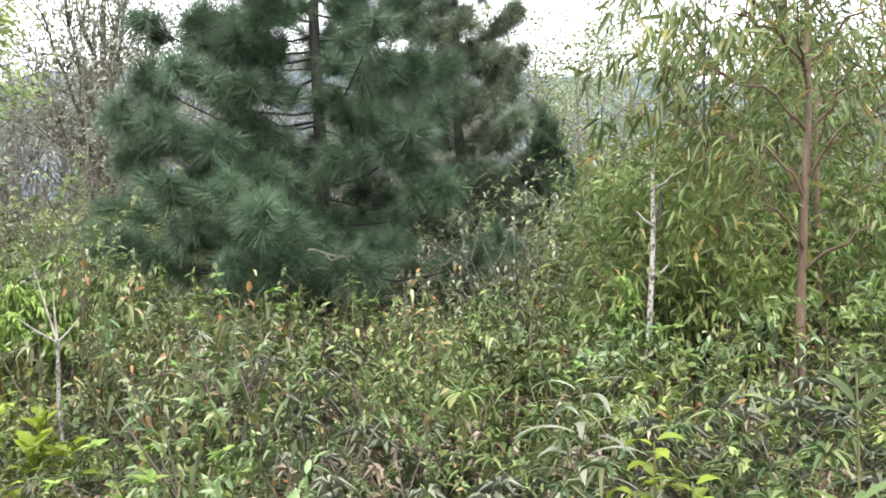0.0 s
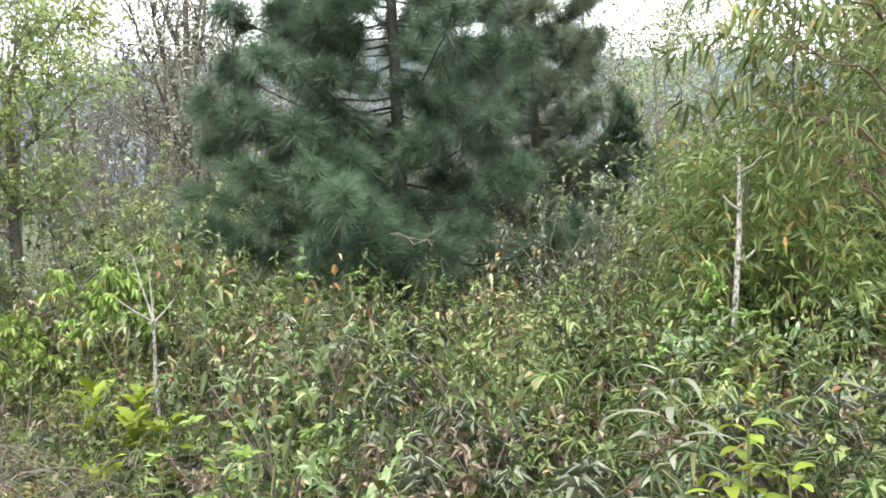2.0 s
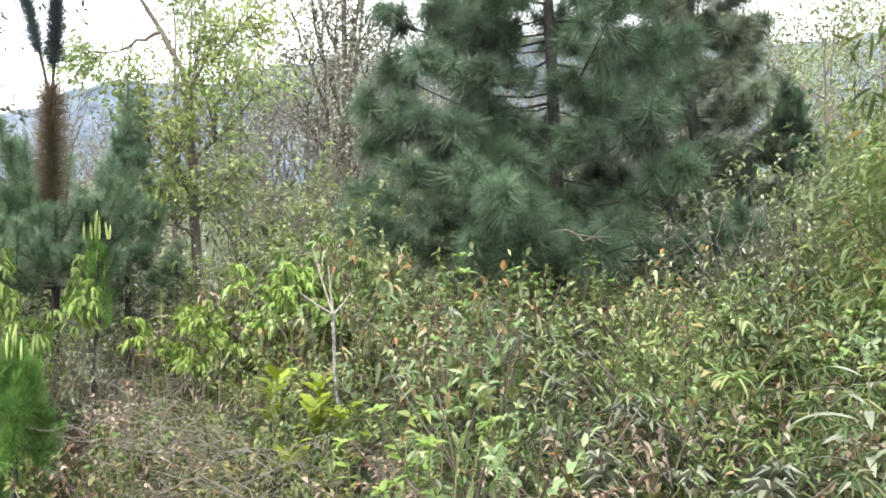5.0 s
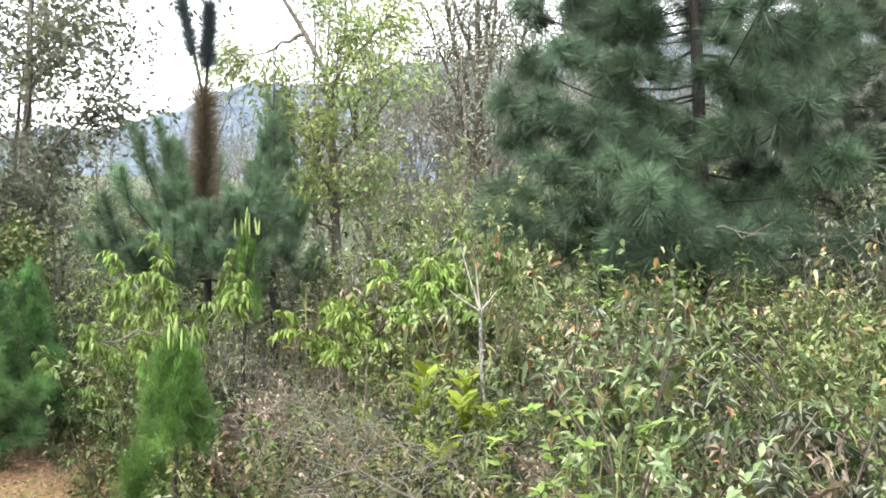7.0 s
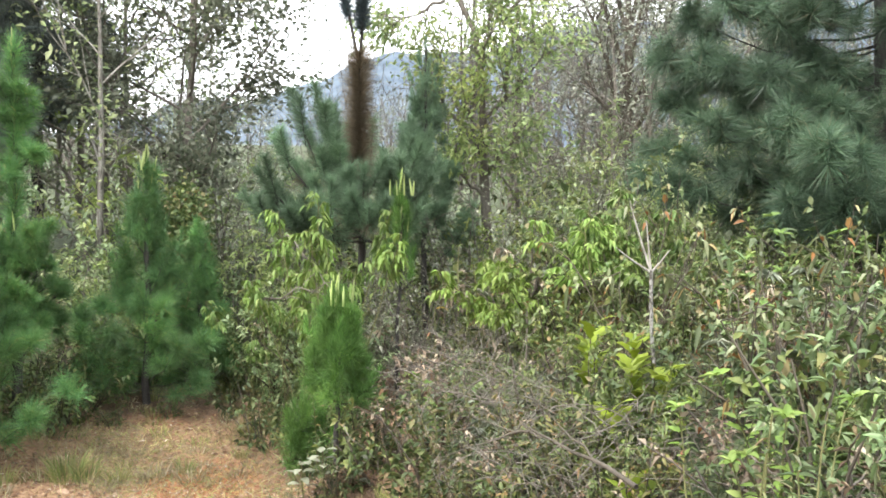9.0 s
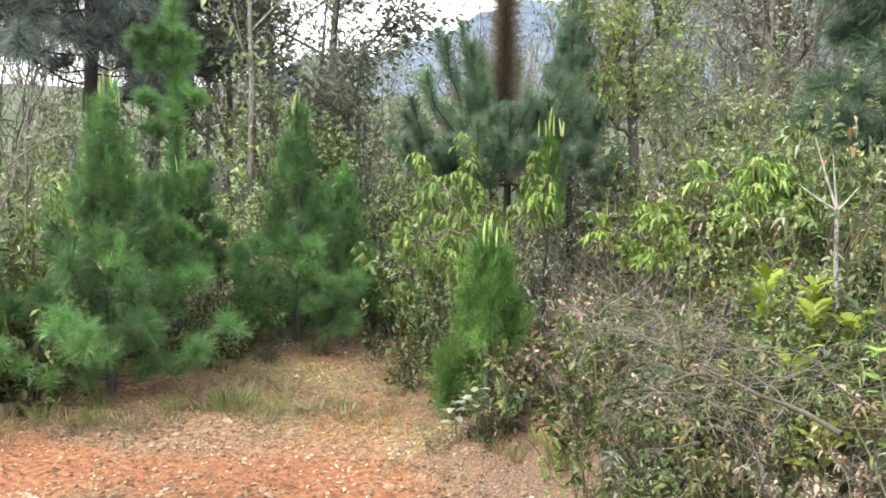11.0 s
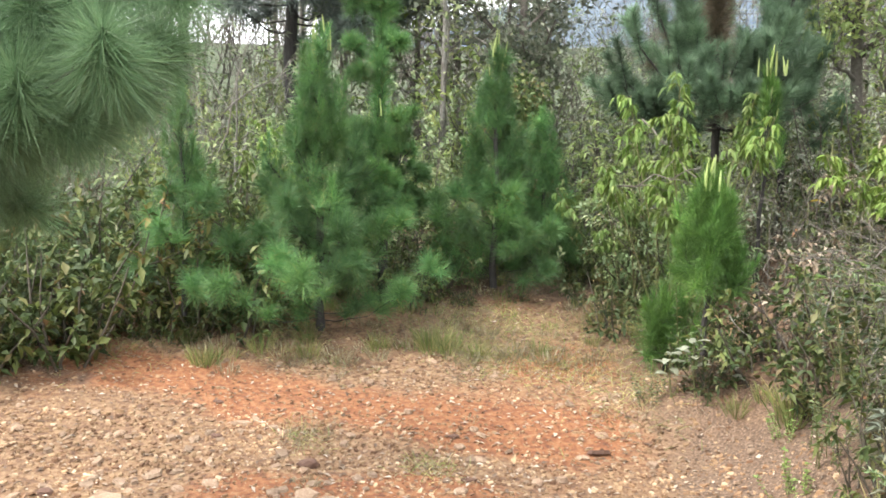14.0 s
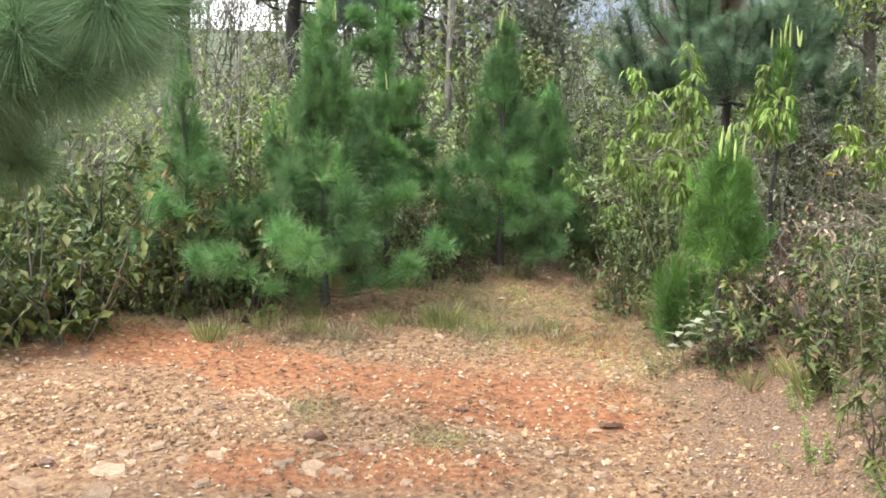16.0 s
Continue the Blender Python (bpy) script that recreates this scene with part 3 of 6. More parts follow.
        bough(spine(h), end, radius * rng.uniform(0.75, 1.1) * (1 - inner * u), climb)
        ends.append((h, end))
    green = []
    for h in np.arange(tall - leader, tall, 0.07) if leader else ():
        green += brush_needles(spine(h), spine(h) + vec(0, 0, 0.1), int(count * 0.9 * mane), needle * mane, width, rng, 10, 32 + 40 * mane, 0.02)
    if green:
        part("crown", foliage("crown", green, material), None, root, kind="stuff")
    if candles:
        heads = [(spine(tall) - vec(0, 0, 0.03), 0.2, 0.009)] + [(spine(tall * 0.98) + vec(*rng.normal(0, 0.04, 2), 0), rng.uniform(0.1, 0.18), 0.0075) for _ in range(candles // 2 + 2)]
        heads += [(p + vec(0, 0, 0.5 * radius + 0.3 * needle), rng.uniform(0.07, 0.13), 0.0065) for h, p in ends[-candles:]]
        for base, size, thick in heads:
            sway = vec(*rng.normal(0, 0.01, 2), 0)
            part("candle", [tube(np.array([base, base + vec(0, 0, size * 0.5) + sway * 0.4, base + vec(0, 0, size) + sway]), [thick * 0.8, thick, thick * 0.35], 6)], M_CANDLE, root, "pale upright new shoot")
    return root


# ---- broadleaf trees ----
def skeleton_tree(rng, tall, spread, radius, limbs=7, twigs=5, start=0.3, up=0.9, wob=0.18, lean=(0, 0), depth=2):
    """Trunk, limbs and twigs as tubes; and the points and ways along the twigs where leaves grow."""
    n = 10
    line = np.array([[lean[0] * k * tall, lean[1] * k * tall, tall * k] for k in np.linspace(0, 1, n)])
    line[1:, :2] += np.cumsum(rng.normal(0, wob * 0.06 * tall / 3, (n - 1, 2)), axis=0)
    trunk = tube(line, radius * np.linspace(1, 0.15, n) + 0.003, 8)
    tubes, at, way, limbs_made = [], [], [], []

    def grow(p, d, size, r, level):
        curve = bend(p, d, size, rng, 6, rise=0.35 * up, wobble=wob)
        tubes.append(tube(curve, r * np.linspace(1, 0.25, 7) + 0.0015, 5 if level == 0 else 3))
        if level >= depth - 1:
            for k in np.linspace(0.25, 1, 5):
                i = min(5, int(k * 6))
                at.append(curve[i] + (curve[i + 1] - curve[i]) * (k * 6 - i))
                way.append(unit(curve[min(i + 1, 6)] - curve[i]))
            return
        for q in range(twigs):
            k = rng.uniform(0.25, 1)
            i = min(5, int(k * 6))
            a = curve[i]
            dd = unit(unit(curve[i + 1] - curve[i]) + rng.normal(0, 0.6, 3) + vec(0, 0, 0.25 * up))
            grow(a, dd, size * rng.uniform(0.35, 0.6), r * 0.45, level + 1)

    for q in range(limbs):
        h = start + (1 - start) * (q + rng.uniform(0, 0.8)) / limbs
        a = q * 2.4 + rng.uniform(-0.5, 0.5)
        p = np.array([np.interp(h * tall, line[:, 2], line[:, d]) for d in range(3)])
        size = spread * (1.05 - 0.55 * abs(h - 0.55) / 0.5) * rng.uniform(0.75, 1.2)
        grow(p, vec(math.cos(a), math.sin(a), up * rng.uniform(0.6, 1.4)), size, radius * 0.42 * (1.15 - h), 0)
        limbs_made.append(tubes[:])
        tubes.clear()
    return trunk, limbs_made, np.array(at), np.array(way)


def broadleaf(name, label, x, y, tall, spread, radius, seed, material, bark, per_point=6, size=0.08, wide=0.4, limbs=7, twigs=5, start=0.3, up=0.9, wob=0.18,
              lean=(0, 0), depth=2, fine=False, droop=0.25, scatter=0.12, hang=0.0, group="", keep=1.0, flat=0.5, sink=0.05, z=None, split=True):
    rng = np.random.default_rng(seed)
    root = thing(name, label, "tree", group)
    root.location = (x, y, (on_ground(x, y) if z is None else z) - sink)
    trunk, tubes, at, way = skeleton_tree(rng, tall, spread, radius, limbs, twigs, start, up, wob, lean, depth)
    part("trunk", [trunk], bark, root)
    if split:
        for limb in tubes:
            part("branch", limb, bark, root)
    else:
        part("branch_mass", [t for limb in tubes for t in limb], bark, root, kind="stuff")
    if per_point:
        use = rng.random(len(at)) < keep
        p = np.repeat(at[use], per_point, 0) + rng.normal(0, scatter, (use.sum() * per_point, 3))
        d = unit(np.repeat(way[use], per_point, 0) + rng.normal(0, 0.8, p.shape) - vec(0, 0, hang))
        L = size * rng.uniform(0.6, 1.25, len(p))
        part("crown", foliage("crown", leaves(p, d, L, L * wide, rng, droop, fine, flat), material), None, root, kind="stuff")
    return root


def shaped_tree(name, label, trunk, girth, limbs, thick, bark, leaf, seed, twigs=5, twig=0.45, per=8, size=0.08, wide=0.4, hang=0.0, scatter=0.06, droop=0.2, fine=True, flat=0.5, rise=0.5, start=0.35, group="", bare=1.0):
    """A tree with a trunk and limbs drawn along given lines; twigs and leaves grow from the limbs' outer parts."""
    rng = np.random.default_rng(seed)
    root = thing(name, label, "tree", group)
    line = np.array(trunk, float)
    base = vec(line[0, 0], line[0, 1], on_ground(line[0, 0], line[0, 1]) - 0.05)
    line[0] = base
    root.location = base
    part("trunk", [tube(line - base, girth * np.linspace(1, 0.25, len(line)), 9)], bark, root)
    for pts in limbs:
        pts = np.array(pts, float) - base
        s = np.linspace(0, len(pts) - 1, 9)
        curve = np.stack([np.interp(s, np.arange(len(pts)), pts[:, d]) for d in range(3)], -1)
        curve[1:-1] = (curve[:-2] + 2 * curve[1:-1] + curve[2:]) / 4
        curve[1:] += rng.normal(0, 0.012, (8, 3))
        own, at, way = [tube(curve, thick * np.linspace(1, 0.25, 9), 6)], [], []
        for _ in range(twigs):
            i = int(rng.uniform(start, 1) * 8)
            d = unit(unit(curve[min(i + 1, 8)] - curve[max(i - 1, 0)]) + rng.normal(0, 0.55, 3) + vec(0, 0, 0.3 * rise))
            t = bend(curve[i], d, twig * rng.uniform(0.5, 1.2), rng, 5, 0.4 * rise, 0.25)
            own.append(tube(t, thick * 0.35 * np.linspace(1, 0.3, 6) + 0.0008, 3))
            for _ in range(2):
                j = int(rng.integers(1, 5))
                t2 = bend(t[j], unit(t[j + 1] - t[j]) + rng.normal(0, 0.6, 3), twig * rng.uniform(0.25, 0.55), rng, 3, 0.3 * rise, 0.3)
                own.append(tube(t2, thick * 0.2 * np.linspace(1, 0.3, 4) + 0.0006, 3))
                at += list(t2[1:])
                way += [t2[-1] - t2[0]] * 3
            at += list(t[2:])
            way += [t[-1] - t[0]] * 4
        limb = part("branch", own, bark, root)
        at, way = np.array(at), unit(np.array(way))
        keep = rng.random(len(at)) < bare
        if per and keep.any():
            p = np.repeat(at[keep], per, 0) + rng.normal(0, scatter, (int(keep.sum()) * per, 3))
            d = np.repeat(way[keep], per, 0) + rng.normal(0, 0.6, p.shape) - vec(0, 0, hang)
            L = size * rng.uniform(0.65, 1.2, len(p))
            part("foliage", foliage("foliage", leaves(p, d, L, L * wide, rng, droop, fine, flat), leaf), None, limb, kind="stuff")
    return root


# ---- undergrowth ----
def leafy_stems(rng, stems, tall, base, gap, size, wide, droop, lean=0.35, rosette=0, start=0.25, fine=True, splay=0.9):
    """Upright stems with leaves up their length and, if wanted, a rosette at the tip."""
    tubes, groups = [], []
    for _ in range(stems):
        a, rad = rng.uniform(0, 2 * np.pi), base * math.sqrt(rng.random())
        h = tall * rng.uniform(0.6, 1.1)
        d = vec(math.cos(a) * lean * rng.random(), math.sin(a) * lean * rng.random(), 1)
        curve = bend(vec(rad * math.cos(a), rad * math.sin(a), -0.05), d, h, rng, 6, 0.0, 0.15)
        tubes.append(tube(curve, np.linspace(0.005, 0.002, 7), 4))
        n = max(3, int(h * (1 - start) / gap))
        k = np.linspace(start, 1, n)
        p = np.stack([np.interp(k * 6, np.arange(7), curve[:, q]) for q in range(3)], -1)
        turn = np.arange(n) * 2.4 + rng.uniform(0, 6)
        p, turn, kk = np.repeat(p, 2, 0), np.repeat(turn, 2) + np.tile([0, np.pi], n), np.repeat(k, 2)
        way = np.stack([np.cos(turn), np.sin(turn), np.full(len(turn), splay - 0.3) + rng.normal(0, .25, len(turn))], -1)
        L = size * rng.uniform(0.65, 1.15, len(p)) * (0.75 + 0.4 * np.sin(np.pi * kk))
        groups += leaves(p, way, L, L * wide, rng, droop * rng.uniform(0.4, 1.6, len(p)), fine, 0.8)
        if rosette:
            turn = np.arange(rosette) * 2.4
            way = np.stack([np.cos(turn), np.sin(turn), rng.uniform(0.1, 1.0, rosette)], -1)
            L = size * rng.uniform(0.8, 1.3, rosette)
            groups += leaves(np.repeat(curve[-1:], rosette, 0), way, L, L * wide, rng, droop * 1.3, fine, 0.8)
    return tubes, groups


def domed(rng, stems, tall, sprays, leaflets, size, wide):
    """Slender stems ending in domes of arching sprays, with soft leaves hanging along each."""
    tubes, groups = [], []
    for _ in range(stems):
        a = rng.uniform(0, 2 * np.pi)
        lean = rng.uniform(0.0, 0.42)
        curve = bend(vec(0.06 * math.cos(a), 0.06 * math.sin(a), -0.05), vec(math.cos(a) * lean, math.sin(a) * lean, 1), tall * rng.uniform(0.6, 1.06), rng, 6, 0.0, 0.15)
        tubes.append(tube(curve, np.linspace(0.006, 0.003, 7), 4))
        for q in range(sprays):
            b = 2.4 * q + rng.uniform(-0.4, 0.4)
            start = curve[6] + (curve[5] - curve[6]) * rng.uniform(0, 1.1)
            out, span = vec(math.cos(b), math.sin(b), 0), rng.uniform(0.05, 0.15)
            k = np.linspace(0, 1, 6)[:, None]
            arc = start + out * span * k + vec(0, 0, 1) * span * (rng.uniform(0.5, 1.5) * k - 1.1 * k ** 2)
            tubes.append(tube(arc, np.linspace(0.0022, 0.001, 6), 3))
            u = rng.uniform(0.15, 1.0, leaflets)
            p = np.stack([np.interp(u, k[:, 0], arc[:, d]) for d in range(3)], -1)
            way = out * rng.uniform(0.2, 1.0, (leaflets, 1)) + unit(np.cross(out, vec(0, 0, 1))) * rng.normal(0, 0.8, (leaflets, 1)) + vec(0, 0, 1) * rng.uniform(-1.2, 0.2, (leaflets, 1))
            L = size * rng.uniform(0.6, 1.15, leaflets)
            groups += leaves(p, way, L, L * wide, rng, rng.uniform(0.25, 0.8, leaflets), True, 0.75)
    return tubes, groups


def woody(rng, stems, tall, spread, twigs, per, size, wide, droop, fine=True, bare=True):
    """A twiggy shrub with leaves along the twigs."""
    tubes, groups = [], []
    for _ in range(stems):
        a = rng.uniform(0, 2 * np.pi)
        d = vec(math.cos(a) * spread, math.sin(a) * spread, 1)
        curve = bend(vec(0.05 * math.cos(a), 0.05 * math.sin(a), -0.05), d, tall * rng.uniform(0.7, 1.15), rng, 6, 0.1, 0.3)
        tubes.append(tube(curve, np.linspace(0.008, 0.003, 7), 4))
        for _ in range(twigs):
            i = rng.integers(1, 7)
            t = bend(curve[i], rng.normal(0, 0.8, 3) + vec(0, 0, 0.4), tall * rng.uniform(0.2, 0.45), rng, 4, 0.2, 0.25)
            if bare:
                tubes.append(tube(t, np.linspace(0.004, 0.0015, 5), 3))
            k = rng.uniform(0.5, 4, per)
            p = np.stack([np.interp(k, np.arange(5), t[:, q]) for q in range(3)], -1)
            way = unit(rng.normal(0, 1, (per, 3)) + unit(t[-1] - t[0]) * 0.8)
            L = size * rng.uniform(0.6, 1.2, per)
            groups += leaves(p, way, L, L * wide, rng, droop * rng.uniform(0.3, 1.6, per), fine, 0.75)
    return tubes, groups


def plant(name, label, category, tubes, groups, stem, leaf, group):
    root = thing(name, label, category, group)
    part("stem_clump", tubes, stem, root, kind="stuff")
    if groups:
        part("foliage", foliage("foliage", groups, leaf), None, root, kind="stuff")
    return root


def twig_tangle(rng, count, size, spread, flat=0.25):
    tubes = []
    for _ in range(count):
        a = rng.uniform(0, 2 * np.pi)
        p = vec(*(rng.normal(0, spread, 2)), rng.uniform(0.0, 0.12))
        d = vec(math.cos(a), math.sin(a), rng.uniform(-0.05, flat * 2.2))
        curve = bend(p, d, size * rng.uniform(0.4, 1.2), rng, 5, -0.25, 0.7)
        r = rng.uniform(0.0012, 0.0026)
        tubes.append(tube(curve, np.linspace(r, r * 0.4, 6), 4))
        for _ in range(2):
            q = bend(curve[rng.integers(1, 5)], d + rng.normal(0, 0.6, 3), size * rng.uniform(0.15, 0.4), rng, 3, 0, 0.4)
            tubes.append(tube(q, np.linspace(r * 0.5, r * 0.2, 4), 3))
    return tubes


KINDS, USED = {}, set()


def kinds():
    """One or more patterns of each plant, out of which the bank is planted."""
    rng = np.random.default_rng(21)
    for i in range(6):
        fine = i < 3
        KINDS["herb" if fine else "low_herb", i % 3] = plant("leafy_herb", "yellow-green herb with paired pointed leaves on thin stems", "herb", *leafy_stems(rng, 14 if fine else 10, 0.62, 0.19, 0.031 if fine else 0.042, (0.05, 0.042, 0.06)[i % 3] * (1.0 if fine else 1.2), (0.22, 0.35, 0.28)[i % 3], (0.4, 0.12, 0.25)[i % 3], lean=0.5, fine=fine), M_STEM, M_HERB, "herbs on the bank")
    for i in range(8):
        fine = i < 4
        KINDS["gloss" if fine else "thick", i % 4] = plant("shrub", "twiggy shrub with dark glossy oval leaves", "shrub", *woody(rng, 8, 0.6, 0.5, 6, 12 if fine else 9, rng.uniform(0.042, 0.058) if fine else rng.uniform(0.058, 0.08), 0.45, 0.3, fine=fine, bare=fine), M_STALK, M_GLOSS if fine else M_DARK, "shrubs on the bank")
    for i in range(3):
        KINDS["lance", i] = plant("lance_leaved_herb", "grey-green herb with long drooping lance-shaped leaves", "herb", *leafy_stems(rng, 9, 0.6, 0.17, 0.042, 0.085, 0.15, 0.55, lean=0.5, rosette=12), M_STEM, M_LANCE, "lance-leaved herbs on the bank")
    for i in range(3):
        KINDS["dry", i] = plant("withered_shrub", "half-withered shrub with curled brown and tan leaves", "shrub", *woody(rng, 8, 0.5, 0.6, 6, 11, 0.045, 0.42, 0.5, fine=False), M_TWIG, M_DRY, "withered shrubs on the bank")
    for i in range(3):
        KINDS["brush", i] = plant("brushwood", "tangle of thin grey dead twigs lying among the shrubs", "brushwood", twig_tangle(rng, 18, 0.42, 0.16), [], M_TWIG, None, "dead brushwood")
    for i in range(3):
        KINDS["bright", i] = plant("bright_sapling", "slender sapling with domes of bright yellow-green hanging leaves", "sapling", *domed(rng, 8, 1.0, 9, 13, 0.058, 0.42), M_STEM, M_BRIGHT, "bright saplings")
    for i in range(2):
        KINDS["tall_bright", i] = plant("bright_sapling", "tall slender sapling with domes of bright yellow-green hanging leaves", "sapling", *domed(rng, 7, 1.5, 13, 12, 0.058, 0.42), M_STEM, M_BRIGHT, "bright saplings")
    for i in range(4):
        KINDS["mid", i] = plant("shrub", "low yellow-green shrub with small pointed leaves", "shrub", *woody(rng, 9, 0.6, 0.5, 6, 15, (0.056, 0.043, 0.05, 0.04)[i], (0.28, 0.42, 0.34, 0.46)[i], (0.4, 0.15, 0.25, 0.1)[i], fine=True, bare=False), M_STALK, M_MEADOW, "shrubs on the bank")
    for i in range(3):
        KINDS["silver", i] = plant("shrub", "low shrub with silvery grey-green narrow leaves", "shrub", *leafy_stems(rng, 9, 0.52, 0.17, 0.05, 0.08, 0.2, 0.45, lean=0.6, rosette=11, fine=False), M_STALK, M_SILVER, "shrubs on the bank")
    for i in range(3):
        KINDS["pale", i] = plant("pale_herb", "fresh light green herb with broad soft leaves", "herb", *leafy_stems(rng, 10, 0.6, 0.17, 0.038, 0.055, 0.42, 0.22, lean=0.5, rosette=6), M_STEM, M_BRIGHT, "light green herbs on the bank")
    for i in range(3):
        KINDS["broad", i] = plant("broad_leaved_shrub", "open shrub with broad drooping pale green leaves and some orange ones", "shrub", *woody(rng, 7, 0.95, 0.3, 5, 8, 0.078, 0.44, 0.5), M_STALK, M_BROAD, "broad-leaved shrubs")
    for i in range(2):
        KINDS["orange", i] = plant("withered_shrub", "small shrub with withering orange-red leaves", "shrub", *woody(rng, 5, 0.5, 0.3, 4, 7, 0.045, 0.45, 0.6), M_TWIG, M_ORANGE, "orange-leaved shrubs")
    for i in range(4):
        KINDS["far", i] = plant("bush", "tall rank bush of small mixed green leaves", "bush", *woody(rng, 9, 1.25, 0.5, 8, 13, 0.072, 0.45, 0.3, fine=False, bare=False), M_TWIG, M_FARLEAF, "bushes at the wood's edge")
    for i in range(3):
        KINDS["greyfar", i] = plant("bush", "thin grey-green bush with many bare twigs", "bush", *woody(rng, 9, 1.3, 0.4, 5, 10, 0.06, 0.4, 0.3, fine=False), M_TWIG, M_GREY, "bushes at the wood's edge")
    for i in range(3):
        KINDS["lush", i] = plant("bush", "leafy yellow-green bush on the slope", "bush", *woody(rng, 9, 1.25, 0.5, 8, 12, 0.08, 0.36, 0.4, fine=False, bare=False), M_TWIG, M_LUSH, "bushes at the wood's edge")


kinds()


def put(kind, x, y, scale=1.0, turn=None, rng=RNG, sink=0.02, tilt=8, lift=0.0, slim=1.0):
    """Plants one of a kind at a place; the first of each pattern is the pattern itself."""
    src = KINDS[kind]
    z = on_ground(x, y) - sink + lift
    turn = rng.uniform(0, 360) if turn is None else turn
    m = pose(x, y, z, rng.uniform(-tilt, tilt), rng.uniform(-tilt, tilt), turn)
    ob = src if kind not in USED else copy_thing(src, m)
    USED.add(kind)
    ob.matrix_basis = m @ Matrix.Diagonal((scale * slim, scale * slim, scale * rng.uniform(0.9, 1.1), 1))
    return ob


def choose(rng, shares):
    names = list(shares)
    w = np.array([shares[n] for n in names], float)
    name = names[rng.choice(len(names), p=w / w.sum())]
    return name, int(rng.integers(sum(1 for k in KINDS if k[0] == name)))


def ring(r0, r1, gap, az0, az1, rng):
    """Places strewn over a ring of the ground, a gap apart, with their distance and direction."""
    for r in np.arange(r0, r1, gap):
        step = math.degrees(gap / r)
        for az in np.arange(az0, az1, step):
            rr, a = r + rng.uniform(-0.45, 0.45) * gap, az + rng.uniform(-0.45, 0.45) * step
            yield rr, a, MID[0] - rr * math.sin(math.radians(a)), MID[1] + rr * math.cos(math.radians(a))


def scatter():
    rng = np.random.default_rng(77)
    for r0, r1, gap in ((1.75, 3.2, 0.24), (3.2, 6.2, 0.34)):
        for rr, a, x, y in ring(r0, r1, gap, -36, 44, rng):
            w = float(bank_share(rr, a))
            if w < (0.14 if a < 26 else 0.4) or math.hypot(x + 3.45, y - 3.66) < 0.35:
                continue
            drift = noise.noise(Vector((x * 0.9, y * 0.9, 3.0)))
            clump = noise.noise(Vector((x * 2.1, y * 2.1, 8.0)))
            pick, shade, brown = max(0.0, clump - 0.12) * 22, max(0.0, -clump - 0.1) * 18, max(0.0, noise.noise(Vector((x * 1.9, y * 1.9, 15.0))) - 0.2) * 14
            near = 1.8 if rr < 2.5 else 1.0
            herb, gloss = ("herb" if rr < 3.0 else "low_herb", "gloss" if rr < 2.6 else "mid" if a < 16 and rng.random() < 0.78 else "thick")
            if a < -9 and rr > 3:
                kind = choose(rng, {herb: 2.4 / near, gloss: 2.6 * near + shade, "lance": 2.6, "silver": 0.6 + pick, "pale": 0.9 + 2.4 * float(smooth(3.3, 4.6, rr)), "dry": 0.8 + brown})
                s = rng.uniform(1.0, 1.35)
            elif a < -13:
                kind = choose(rng, {herb: 0.8, gloss: 2.0, "lance": 1.4, "dry": 3.4, "silver": 1.0, "brush": 1.6})
                s = rng.uniform(0.7, 1.1)
            elif a < 14:
                kind = choose(rng, {herb: (3.0 + 3.5 * drift) / near, gloss: (3.6 - 3 * drift) * near + shade, "lance": 1.2, "dry": (2.2 if rr < 2.7 else 1.5) + 1.5 * brown, "silver": 0.6 + 1.1 * pick, "brush": 0.6 if rr < 3.6 else 0.05, "pale": (0.4 if rr < 2.7 else 1.3) + 3.2 * float(smooth(3.3, 4.6, rr))})
                s = rng.uniform(0.8, 1.2)
            else:
                kind = choose(rng, {herb: 2.0 + 2 * drift, gloss: 2.4, "mid": 1.6, "lance": 0.6, "dry": 3.4 - 2 * drift, "silver": 0.5, "brush": 2.2 if rr < 3.9 else 0.9, "pale": 0.9})
                s = rng.uniform(0.75, 1.1)
            s *= 1 - 0.42 * float(smooth(10, 18, a)) * (1 - float(smooth(3.2, 4.0, rr)))
            s *= 1 + (0.18 * float(smooth(3.8, 4.8, rr)) if -14 < a < 14 else 0)
            s = min(1.22, s * (0.94 + 0.5 * noise.noise(Vector((x * 2.7, y * 2.7, 21.0)))))
            put(kind, x, y, s * (0.7 + 0.3 * w), rng=rng)
    for rr, a, x, y in ring(1.9, 6.2, 0.42, -84, -36, rng):
        put(choose(rng, {"mid": 3, "thick": 2, "low_herb": 2, "silver": 1}), x, y, rng.uniform(0.8, 1.2), rng=rng)
    for rr, a, x, y in ring(2.0, 3.7, 0.2, 20, 41, rng):
        if bank_share(rr, a) > 0.36 and math.hypot(x + 3.45, y - 3.66) > 0.45:
            put(choose(rng, {"gloss": 3.0, "thick": 3, "dry": 0.6, "herb": 1.5, "lance": 0.8, "silver": 0.4}), x, y, rng.uniform(0.5, 0.7), rng=rng, tilt=14)
    for rr, a, x, y in ring(5.85, 6.35, 0.25, 70, 86, rng):
        put(choose(rng, {"thick": 6, "dry": 0.3}), x, y, rng.uniform(0.42, 0.68), rng=rng, tilt=8, sink=0.08)
